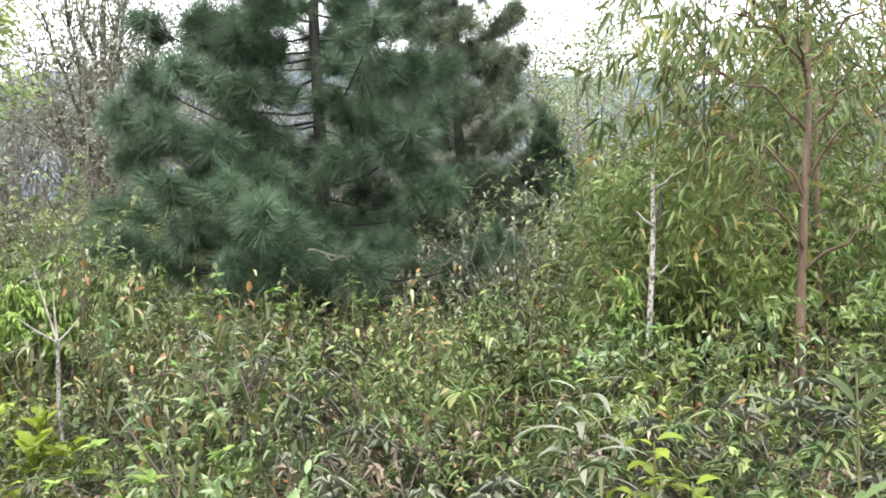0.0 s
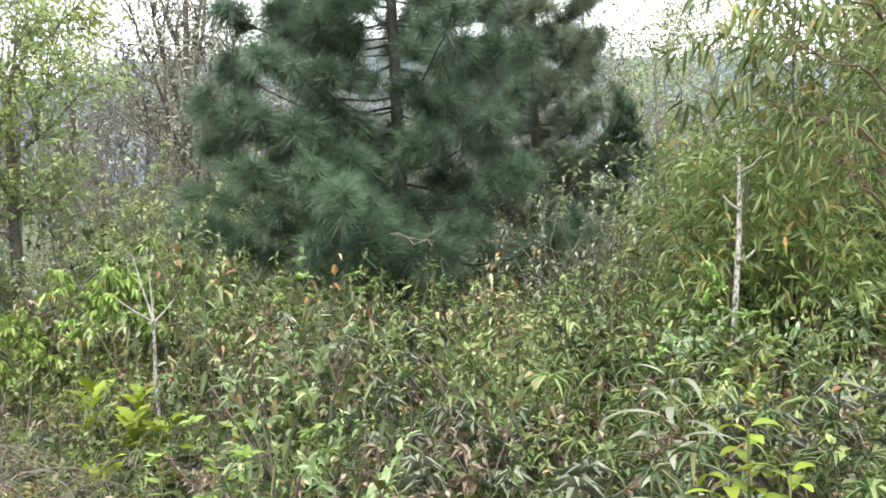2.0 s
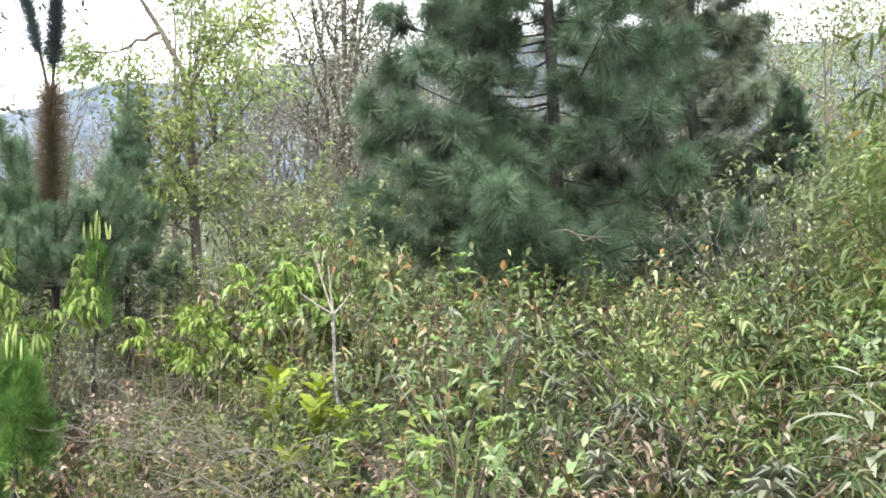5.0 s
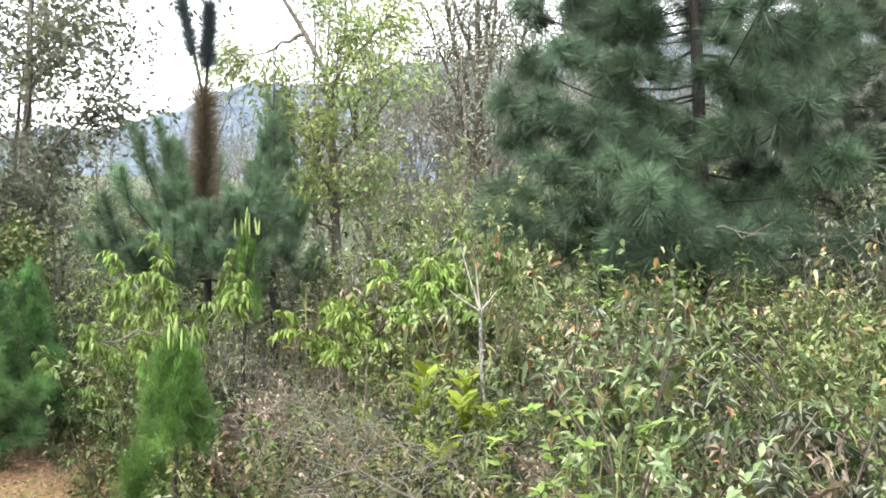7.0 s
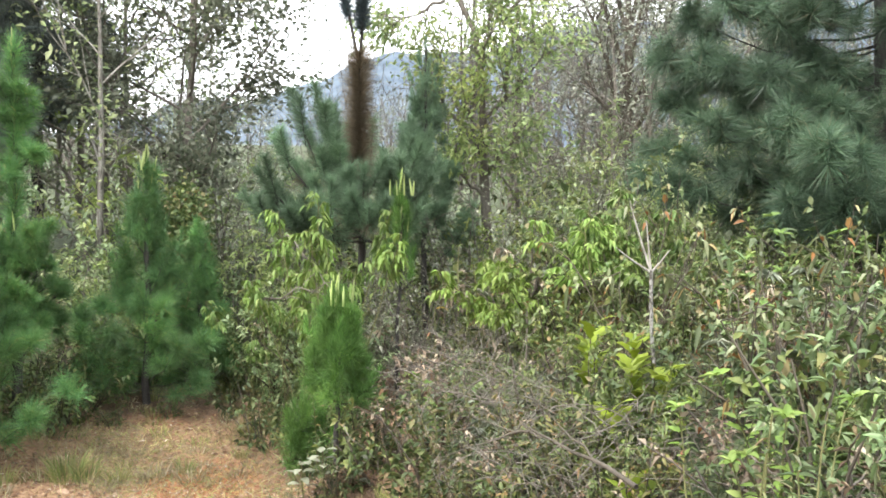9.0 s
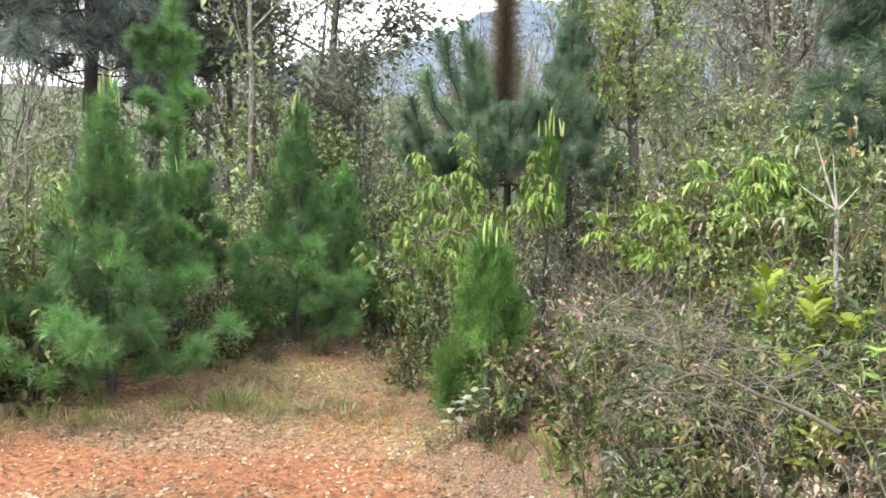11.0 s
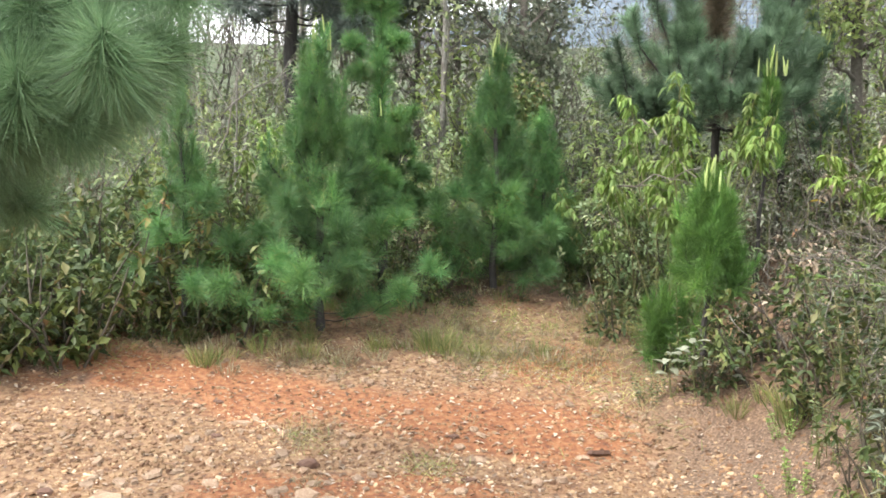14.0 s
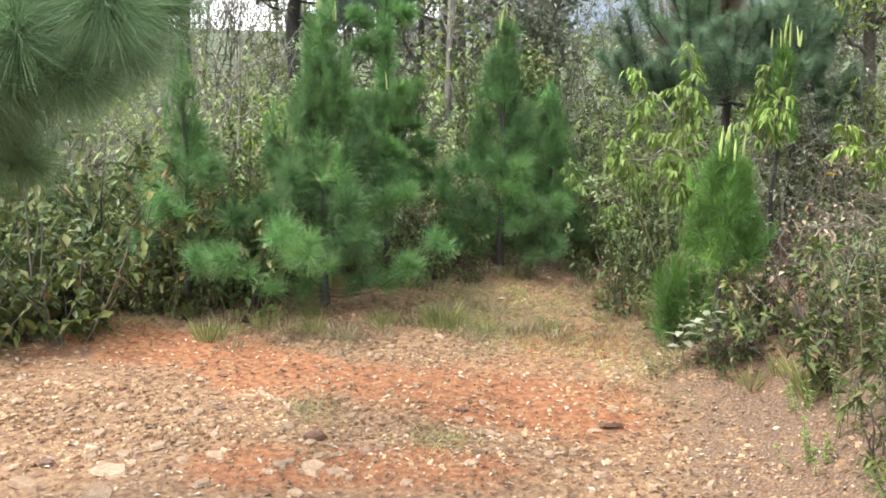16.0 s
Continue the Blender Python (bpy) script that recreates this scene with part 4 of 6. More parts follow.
    for rr, a, x, y in ring(5.9, 8.2, 0.55, -40, 84, rng):
        if 42 < a < 62 and rr < 6.95 or 36 < a <= 42 and rr < 6.2:
            continue
        if a > 60 and rr < 7.4:
            kind, s = choose(rng, {"thick": 6, "low_herb": 0.5}), rng.uniform(1.0, 1.3)
            put(choose(rng, {"thick": 5, "gloss": 1}), x + rng.uniform(-.3, .3), y + rng.uniform(-.3, .3), s * rng.uniform(1.0, 1.25), rng=rng)
        else:
            kind = choose(rng, {"thick": 1.8, "far": 3, "greyfar": 2.0, "low_herb": 1.5, "dry": 0.7, "lush": 2.4, "pale": 1.0})
            s = rng.uniform(0.6, 0.95) if kind[0] in ("far", "greyfar", "lush") else rng.uniform(1.1, 1.6)
            if math.hypot(x + 0.8, y - 6.6) < 1.5:
                kind, s = choose(rng, {"mid": 4, "low_herb": 2, "silver": 1, "lance": 1}), rng.uniform(0.9, 1.25)
        put(kind, x, y, s, rng=rng)
    for rr, a, x, y in ring(8.2, 13, 1.25, -42, 92, rng):
        put(choose(rng, {"far": 3, "greyfar": 3.2, "lush": 1.8}), x, y, rng.uniform(0.85, 1.4), rng=rng, sink=0.1)
    far = {"far": [], "greyfar": [], "lush": []}
    for r0, r1, gap, lo, hi in ((13, 22, 2.1, 1.3, 2.2), (22, 40, 4.2, 2.4, 3.8), (40, 90, 10.0, 4.5, 7)):
        for rr, a, x, y in ring(r0, r1, gap, -42, 92, rng):
            kind = choose(rng, {"far": 3, "greyfar": 2.4, "lush": 1.6})
            s = rng.uniform(lo, hi) * (0.72 if 31 < a < 50 else 1)
            m = pose(x, y, on_ground(x, y) - 0.1, 0, 0, rng.uniform(0, 360)) @ Matrix.Scale(s, 4)
            far[kind[0]].append((KINDS[kind], m))
    for rr, a, x, y in ring(13.5, 24, 2.6, 0, 36, rng):
        m = pose(x, y, on_ground(x, y) - 0.1, 0, 0, rng.uniform(0, 360)) @ Matrix.Diagonal((2.0, 2.0, rng.uniform(2.2, 3.4) * (0.6 if a > 29 else 1), 1))
        far["greyfar"].append((KINDS["greyfar", int(rng.integers(3))], m))
    for kind, label in (("far", "green bushes covering the far slope"), ("greyfar", "grey-green thicket on the far slope"), ("lush", "yellow-green bushes on the far slope")):
        chunks = []
        for src, m in far[kind]:
            me = src.children[1].data
            p = np.empty(len(me.vertices) * 3, np.float32)
            me.vertices.foreach_get("co", p)
            f = np.empty(len(me.loops), np.int32)
            me.loops.foreach_get("vertex_index", f)
            q = np.array(m)
            chunks.append((p.reshape(-1, 3) @ q[:3, :3].T + q[:3, 3], f.reshape(-1, 3)))
        tagged(new("far_thicket", mesh_of("far_thicket", chunks, me.materials[0])), label, "thicket", kind="stuff")


scatter()

# ---- the pines ----
puff_pine("pine_tree", "tall dark green pine with long soft needles in rounded heads", -1.03, 7.17, 6.9, 3, M_NEEDLE, 0.07, 0.21, 0.0048, 165, 7, 0.21,
          tips=((-2.28, 6.67, 3.79), (-1.92, 6.32, 3.32), (-1.66, 6.76, 3.64), (-1.57, 6.37, 3.18), (-2.54, 6.65, 3.07), (-2.09, 6.41, 2.94), (-1.73, 6.26, 2.75), (-2.52, 6.86, 2.74), (-1.96, 6.13, 2.42), (-1.49, 5.99, 2.39),
                (-1.73, 6.06, 2.09), (-2.55, 6.65, 2.37), (-2.77, 6.83, 2.12), (-2.32, 6.39, 2.05), (-1.32, 6.41, 2.52), (-1.46, 6.0, 1.88), (-1.14, 5.84, 1.85), (-0.65, 6.01, 1.85), (-0.45, 6.44, 1.98), (-0.75, 6.49, 2.69),
                (-0.64, 6.8, 3.05), (-0.45, 6.82, 3.42), (-0.2, 7.15, 3.53), (-0.73, 6.88, 3.9), (-1.38, 6.5, 2.87), (-1.99, 7.11, 3.95), (-1.38, 6.7, 3.85)),
          wild=(66, 1.45, 0.12, 0.97, 0.4), rise=(0.1, 0.5), bare=(-1.5, 0.3, 2.2, 3.6), droop=0.16, fill=0.85)
puff_pine("pine_tree", "grey-green pine with a bare scaly trunk between sparse tiers", 0.22, 9.8, 7.3, 4, M_DULL, 0.075, 0.2, 0.0058, 120, 6, 0.2,
          tips=((-0.02, 9.39, 4.45), (0.53, 9.26, 4.2), (0.83, 9.71, 3.92), (0.45, 9.15, 3.67), (0.71, 9.5, 3.37), (-0.09, 9.19, 3.78), (-0.32, 9.37, 2.95), (0.45, 9.06, 2.9), (0.57, 9.39, 2.55), (-0.11, 9.0, 2.53), (-0.42, 9.36, 2.38),
                (0.25, 9.15, 2.23), (0.95, 9.92, 4.35), (0.88, 10.03, 2.93)), wild=(60, 1.25, 0.14, 0.97, 0.5), rise=(0.25, 0.7), bare=(-1.6, 0.35, 2.4, 3.7), droop=0.16, fill=0.9)
puff_pine("pine_tree", "compact small pine far up the slope", 1.2, 9.5, 3.5, 5, M_NEEDLE, 0.03, 0.11, 0.005, 150, 5, 0.08, wild=(34, 0.36, 0.56, 0.96, 0.45), rise=(0.5, 2.2), leader=0.2, spread=95, fill=0.4)
def plumed_pine(name, label, x, y, fork, tips, seed, material):
    """A pine whose boughs sweep up from a low fork, each ending in thick rounded needle plumes."""
    rng = np.random.default_rng(seed)
    g = on_ground(x, y) - 0.03
    root = thing(name, label, "pine tree")
    root.location = (x, y, g)
    base = vec(x, y, g)
    fork = vec(*fork) - base
    part("trunk", [tube(np.array([[0, 0, 0], fork * 0.5 + vec(.02, 0, 0), fork]), [0.04, 0.034, 0.026], 8)], M_BARK, root)
    for tip in tips:
        e = vec(*tip) - base
        a = fork - vec(0, 0, rng.uniform(0.0, 0.3))
        k = np.linspace(0, 1, 7)[:, None]
        curve = a + (e - a) * k - vec(0, 0, 1) * np.linalg.norm(e - a) * 0.16 * np.sin(np.pi * k)
        limb, green, dead, own = None, [], [], [tube(curve, np.linspace(0.016, 0.006, 7), 6)]
        ways = [(curve[6], unit(curve[6] - curve[4]) + vec(0, 0, 0.6), 0.38)]
        for i, side in ((5, -1), (4, 1), (3, -1), (3, 1)):
            w = unit(unit(e - a) * 0.6 + unit(np.cross(e - a, vec(0, 0, 1))) * side * rng.uniform(0.5, 1.0) + vec(0, 0, rng.uniform(0.4, 0.9)))
            ways.append((curve[i] + w * rng.uniform(0.14, 0.28), w + vec(0, 0, 0.5), rng.uniform(0.26, 0.38)))
        for p, w, size in ways:
            c = p + unit(w) * size * 0.35
            b = p - unit(w) * size * 0.65
            own.append(tube(np.array([b, c]), [0.005, 0.003], 4))
            green += brush_needles(b, c, 620, 0.115, 0.004, rng, 42, 84, 0.0)
        for p in curve[1:5]:
            dead += brush_needles(p, p + unit(e - a) * 0.12, 90, 0.11, 0.003, rng, 40, 85, 0.3)
        limb = part("bough", own, M_BARK, root)
        part("needle_mass", foliage("needle_mass", green, material), None, limb, kind="stuff")
        part("dead_foliage", foliage("dead_foliage", dead, M_DEADNEEDLE), None, limb, "brown withered needles", kind="stuff")


plumed_pine("pine_tree", "bushy pine with thick blue-green plumes round a withered leader", -4.66, 5.40, (-4.58, 5.38, 1.88),
            ((-4.96, 5.0, 2.66), (-4.81, 5.1, 2.70), (-4.70, 5.12, 2.36), (-5.06, 4.95, 2.30), (-5.12, 4.85, 2.04), (-5.2, 4.8, 1.86), (-4.95, 5.5, 2.6), (-5.1, 5.7, 2.3), (-4.8, 5.8, 2.5), (-4.35, 5.7, 2.45), (-4.15, 5.5, 2.25), (-4.05, 5.45, 2.0), (-4.4, 5.15, 2.05), (-5.2, 5.2, 1.75), (-4.9, 5.02, 1.72), (-4.3, 5.08, 1.78), (-4.6, 4.92, 1.82), (-4.05, 5.3, 1.75)), 6, M_PLUME)
puff_pine("pine_tree", "upright green pine beside a withered one", -4.45, 6.10, 3.25, 7, M_PLUME, 0.03, 0.12, 0.0034, 150, 4, 0.1, wild=(34, 0.55, 0.25, 0.92, 0.7), rise=(0.8, 2.6), leader=0.5, droop=0.02, spread=85)
puff_pine("young_pine", "young pine with pale candles above the herbs", -3.92, 4.95, 1.97, 8, M_YOUNG, 0.014, 0.16, 0.0034, 130, 4, 0.03, wild=(16, 0.17, 0.52, 0.9, 0.6), rise=(0.6, 2.4), candles=9, leader=0.14, droop=0.03, steep=0.4, fill=0.0)
puff_pine("young_pine", "small bright green pine at the edge of the clearing", -3.45, 3.66, 1.29, 9, M_YOUNG, 0.015, 0.145, 0.0036, 150, 4, 0.04, wild=(34, 0.23, 0.4, 0.9, 0.55), rise=(0.45, 2.4), candles=8, leader=0.1, droop=0.04, steep=0.3, fill=0.22)
puff_pine("young_pine", "tiny low pine at the foot of a taller one", -3.86, 3.88, on_ground(-3.86, 3.88) + 0.36, 19, M_YOUNG, 0.008, 0.17, 0.0034, 120, 4, 0.03, wild=(15, 0.22, 0.2, 0.85, 0.5), rise=(0.6, 1.8), leader=0.1, droop=0.04, steep=0.4, fill=0.1)
puff_pine("young_pine", "broad bushy young pine with candles standing at the clearing", -5.72, 2.65, 2.12, 10, M_MID, 0.03, 0.15, 0.0031, 130, 5, 0.12, wild=(56, 0.86, 0.05, 0.94, 0.9), rise=(0.3, 2.2), pack=1.3, steep=1.0, fill=0.5, candles=6, leader=0.5, droop=0.06, spread=92, inner=0.5)
puff_pine("young_pine", "dark young pine with knobbly tufted shoots", -5.95, 3.3, 2.88, 12, M_MID, 0.035, 0.1, 0.0034, 180, 6, 0.1,
          tips=((-6.0, 3.23, 2.63), (-6.09, 3.14, 2.58), (-5.89, 3.32, 2.58), (-5.98, 3.25, 2.45), (-6.05, 3.18, 2.45), (-5.92, 3.32, 2.45), (-6.06, 3.13, 2.15), (-5.83, 3.34, 2.17), (-6.0, 3.16, 1.96), (-5.9, 3.25, 2.05), (-5.99, 3.4, 2.2),
                (-5.75, 3.33, 1.64), (-5.8, 3.27, 1.44), (-5.97, 3.14, 1.56), (-5.86, 3.23, 1.52), (-5.76, 3.2, 1.2), (-5.85, 3.5, 1.05)), wild=(14, 0.4, 0.2, 0.45, 0.35), rise=(0.7, 1.6), leader=1.45, mane=1.6, droop=0.02, spread=95, candles=3)
puff_pine("young_pine", "conical young pine with upright candles", -5.7, 4.18, 2.16, 13, M_MID, 0.028, 0.14, 0.0031, 125, 4, 0.1, wild=(48, 0.68, 0.06, 0.94, 0.85), rise=(0.25, 2.2), pack=1.25, steep=1.0, fill=0.5, candles=7, leader=0.5, droop=0.06, spread=92, inner=0.5)
puff_pine("young_pine", "smaller young pine close beside a taller one", -5.62, 4.62, 1.68, 14, M_MID, 0.02, 0.14, 0.0031, 125, 4, 0.09, wild=(34, 0.42, 0.06, 0.92, 0.8), rise=(0.5, 2.2), pack=1.1, steep=1.2, fill=0.45, leader=0.3, droop=0.06, spread=92, inner=0.4)
puff_pine("young_pine", "slim young pine among the bushes", -6.1, 1.88, 1.82, 15, M_MID, 0.018, 0.15, 0.0031, 120, 4, 0.1, wild=(22, 0.5, 0.14, 0.92, 1.0), rise=(0.3, 2.2), pack=1.0, steep=1.2, fill=0.4, mane=1.0, leader=1.0, droop=0.06, spread=95, inner=0.4)
puff_pine("pine_tree", "pine whose long-needled bough hangs over the clearing", -4.5, -0.3, 4.2, 16, M_SOFT, 0.06, 0.21, 0.0021, 420, 4, 0.12,
          tips=((-3.20, 0.52, 1.76), (-3.43, 0.37, 1.69), (-3.37, 0.72, 1.8), (-3.45, 0.47, 1.87), (-3.44, 0.33, 1.57), (-3.39, 0.48, 1.6), (-3.45, 0.66, 1.68), (-3.83, 0.44, 1.36), (-3.55, 0.22, 1.72), (-3.73, 0.26, 1.43), (-3.6, 0.22, 1.98), (-3.31, 0.58, 1.96), (-3.51, 0.83, 1.99)),
          wild=(10, 1.0, 0.75, 0.97, 0.4), rise=(0.05, 0.6), droop=0.1, spread=120)
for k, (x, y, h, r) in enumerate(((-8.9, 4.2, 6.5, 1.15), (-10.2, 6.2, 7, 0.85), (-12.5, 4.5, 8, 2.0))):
    puff_pine("pine_tree", "dark tall pine in the wood behind", x, y, h, 30 + k, M_HAZEPINE, 0.08, 0.22, 0.009, 85, 6, 0.24, wild=(70, r, 0.28, 0.97, 0.3), rise=(0.15, 0.6), group="pines in the wood", droop=0.16)


def withered_leaders():
    """The dead brown leader that stands out of the bushy pine, with two dark tufted shoots at its head."""
    rng = np.random.default_rng(8)
    x, y = -4.64, 5.41
    root = thing("withered_pine", "withered pine leader, brown below, with two dark tufted shoots", "pine tree")
    root.location = (x, y, on_ground(x, y) - 0.03)
    g = vec(0, 0, root.location.z)
    part("trunk", [tube(np.array([[0.03, 0, 0], [0.02, 0.01, 1.0], vec(0, 0, 3.08) - g]), [0.03, 0.024, 0.012], 8)], M_BARK, root)
    brown = []
    for h in np.linspace(2.1, 2.98, 11):
        brown += brush_needles(vec(0, 0, h) - g, vec(0, 0, h + 0.12) - g, 520, 0.19, 0.005, rng, 40, 88, 0.2)
    part("dead_foliage", foliage("dead_foliage", brown, M_DEADNEEDLE), None, root, "brown withered needles", kind="stuff")
    for a, c in (((0, 0, 3.0), (-0.19, -0.13, 4.05)), ((0, 0, 3.0), (0.03, 0.02, 3.74))):
        a, c = vec(*a) - g, vec(*c) - g
        lim = part("leader", [tube(np.array([a, (a + c) / 2 + vec(.01, 0, 0), c]), [0.013, 0.011, 0.007], 6)], M_BARK, root)
        tuft = []
        for k in np.linspace(0.36, 0.93, 8):
            p = a + (c - a) * k
            tuft += brush_needles(p, p + unit(c - a) * 0.1, 380, 0.12, 0.005, rng, 30, 85, 0.05)
        part("needle_mass", foliage("needle_mass", tuft, M_SHOOT), None, lim, "dark blue-green needle tuft", kind="stuff")


withered_leaders()

# ---- eucalypts, bare trees and the wood behind ----
shaped_tree("eucalyptus_tree", "slender eucalypt with smooth red-brown bark and long hanging leaves", ((1.64, 3.97, 0), (1.66, 3.97, 1.13), (1.66, 3.96, 1.55), (1.71, 3.99, 2.11), (1.74, 3.98, 2.51), (1.76, 4.01, 2.89), (1.76, 4.0, 3.4), (1.77, 4.0, 4.2)), 0.028,
            (((1.74, 3.99, 2.4), (1.5, 3.9, 2.62), (1.25, 3.87, 2.66)), ((1.75, 4.0, 2.7), (1.45, 3.8, 2.92), (1.17, 3.77, 2.92)), ((1.74, 4.0, 2.4), (1.85, 3.8, 2.6), (1.97, 3.77, 2.66)), ((1.75, 4.0, 2.75), (1.95, 3.9, 2.98), (2.1, 3.95, 3.0)),
             ((1.72, 3.99, 2.2), (1.8, 3.8, 2.4), (1.9, 3.7, 2.46)), ((1.72, 3.99, 2.05), (1.55, 4.0, 2.35), (1.29, 4.15, 2.45)), ((1.76, 4.0, 3.1), (1.5, 3.8, 3.4), (1.3, 3.7, 3.4)), ((1.7, 3.99, 1.85), (1.5, 3.8, 2.05), (1.35, 3.7, 2.12)),
             ((1.68, 3.97, 1.75), (1.85, 3.75, 1.95), (2.0, 3.7, 2.0)), ((1.76, 4.0, 3.0), (1.9, 3.8, 3.2), (2.0, 3.7, 3.2)), ((1.75, 4.0, 2.6), (1.6, 3.75, 2.75), (1.55, 3.6, 2.75))),
            0.009, M_RED, M_EUCALYPT, 53, twigs=4, twig=0.36, per=2, size=0.1, wide=0.15, hang=1.5, scatter=0.04, droop=0.1, flat=0.25, rise=0.1, start=0.3)
broadleaf("eucalyptus_tree", "slender eucalypt with red-brown bark and hanging leaves", 2.5, 6.0, 5.5, 1.5, 0.06, 51, M_EUCALYPT, M_RED, 13, 0.11, 0.19, limbs=15, twigs=5, start=0.2, up=0.7, hang=1.3, scatter=0.16, fine=False, flat=0.3)
for k, (x, y, h, sp) in enumerate(((2.05, 4.6, 2.0, 0.7), (1.45, 4.45, 1.3, 0.5), (1.15, 4.75, 1.2, 0.5), (1.9, 5.2, 2.0, 0.7), (2.9, 5.0, 2.8, 0.8), (3.3, 7.2, 3.4, 1.0), (1.5, 6.4, 1.5, 0.6), (3.4, 9.0, 5.0, 1.6), (4.2, 8.0, 5.5, 1.6))):
    broadleaf("eucalyptus_sapling", "eucalypt sapling with drooping lance-shaped leaves", x, y, h, sp, 0.02, 60 + k, M_EUCALYPT, M_RED, 8, 0.095, 0.21, limbs=10, twigs=4, start=0.12, up=0.7, hang=1.0, scatter=0.12, fine=False, flat=0.3, group="eucalypt saplings")


def leaning_eucalypt():
    """A slim eucalypt whose upper limbs arch over with long hanging leaves."""
    rng = np.random.default_rng(52)
    x, y = 1.42, 4.6
    root = thing("eucalyptus_tree", "slim eucalypt with arching limbs of long hanging leaves", "tree")
    g = on_ground(x, y) - 0.05
    root.location = (x, y, g)
    base = vec(x, y, g)
    line = np.array([[0, 0, 0], [0.0, -.01, 1.0], [0.02, 0, 1.8], [0.04, -.03, 2.4], [0.03, -.05, 3.0]])
    part("trunk", [tube(line, [0.009, 0.008, 0.007, 0.005, 0.003], 7)], M_BARK, root)
    for tip in ((0.69, 4.24, 2.78), (0.81, 4.22, 2.52), (0.97, 4.19, 2.93), (1.18, 4.13, 3.03), (1.37, 3.97, 2.86), (1.01, 4.08, 2.57), (0.91, 4.3, 3.11), (1.9, 4.3, 2.9), (1.75, 4.9, 2.6), (1.3, 5.0, 2.9)):
        e = vec(*tip) - base
        h = max(1.4, min(2.9, e[2] - 0.05))
        a = np.array([np.interp(h, line[:, 2], line[:, d]) for d in range(3)])
        k = np.linspace(0, 1, 7)[:, None]
        curve = a + (e - a) * k + vec(0, 0, 0.16) * np.sin(np.pi * k)
        limb = part("branch", [tube(curve, np.linspace(0.005, 0.0015, 7), 5)], M_RED, root)
        n = 26
        q = rng.uniform(0.3, 1.02, n)
        p = np.stack([np.interp(q, k[:, 0], curve[:, d]) for d in range(3)], -1) + rng.normal(0, 0.035, (n, 3))
        way = rng.normal(0, 0.45, (n, 3)) + vec(0, 0, -1.0) + unit(e - a) * 0.4
        L = rng.uniform(0.10, 0.17, n)
        part("foliage", foliage("foliage", leaves(p, way, L, L * 0.19, rng, 0.1, True, 0.2), M_EUCALYPT), None, limb, kind="stuff")


leaning_eucalypt()
shaped_tree("gum_tree", "crooked tree with thin yellowish-green foliage", ((-4.2, 6.85, 0), (-4.27, 6.82, 2.18), (-4.27, 6.81, 2.6), (-4.3, 6.79, 3.08), (-4.34, 6.77, 3.5), (-4.51, 6.69, 3.87), (-4.72, 6.6, 4.24), (-4.85, 6.55, 4.7)), 0.05,
            (((-4.28, 6.8, 2.7), (-4.04, 6.79, 2.88), (-3.85, 6.77, 3.0), (-3.55, 6.74, 3.35)), ((-4.32, 6.78, 3.3), (-4.12, 6.86, 3.6), (-4.21, 6.92, 4.21), (-4.15, 6.9, 4.8)), ((-4.12, 6.86, 3.6), (-3.9, 6.84, 3.79), (-3.6, 6.8, 4.1)),
             ((-4.28, 6.8, 2.5), (-4.6, 6.6, 2.8), (-4.63, 6.54, 3.03), (-4.5, 6.49, 3.4)), ((-4.27, 6.82, 2.2), (-4.1, 6.7, 2.3), (-3.85, 6.62, 2.5)), ((-4.27, 6.82, 2.3), (-4.3, 6.6, 2.6), (-4.26, 6.48, 2.85)),
             ((-4.25, 6.83, 2.0), (-4.35, 6.6, 2.15), (-4.4, 6.45, 2.35)), ((-4.04, 6.79, 2.88), (-3.9, 6.6, 3.1), (-3.75, 6.5, 3.4)), ((-4.51, 6.69, 3.87), (-4.8, 6.6, 3.75), (-5.1, 6.5, 3.6)), ((-4.3, 6.79, 3.08), (-4.1, 6.5, 3.3), (-4.0, 6.4, 3.5))),
            0.02, M_TWIG, M_LUSH, 71, twigs=10, twig=0.5, per=7, size=0.062, wide=0.45, hang=0.5, scatter=0.08, rise=0.4, bare=0.95, start=0.25)
shaped_tree("bare_tree", "grey tree with steep fanning nearly leafless branches", ((-4.27, 10.71, 0), (-4.27, 10.71, 2.5), (-4.27, 10.71, 3.3), (-4.3, 10.75, 4.1), (-4.3, 10.75, 5.2), (-4.25, 10.75, 6.2)), 0.085,
            (((-4.27, 10.71, 3.0), (-4.53, 10.37, 4.09), (-4.85, 10.25, 5.1)), ((-4.27, 10.71, 3.2), (-3.89, 10.85, 4.12), (-3.62, 10.94, 5.0)), ((-4.28, 10.72, 3.6), (-4.59, 10.54, 4.7), (-4.7, 10.4, 5.7)), ((-4.28, 10.72, 3.7), (-4.0, 10.6, 4.9), (-3.9, 10.6, 5.9)),
             ((-4.27, 10.71, 2.9), (-4.75, 10.6, 3.6), (-5.1, 10.5, 4.3)), ((-4.27, 10.71, 2.9), (-3.8, 10.6, 3.5), (-3.4, 10.5, 4.3)), ((-4.3, 10.75, 4.3), (-4.2, 11.0, 5.2), (-4.1, 11.1, 6.0)), ((-4.3, 10.75, 4.2), (-4.6, 11.0, 5.0), (-4.9, 11.1, 5.8))),
            0.036, M_STALK, M_GREY, 72, twigs=13, twig=0.8, per=2, size=0.09, wide=0.45, rise=0.9, start=0.2, bare=0.55, fine=False, scatter=0.1)
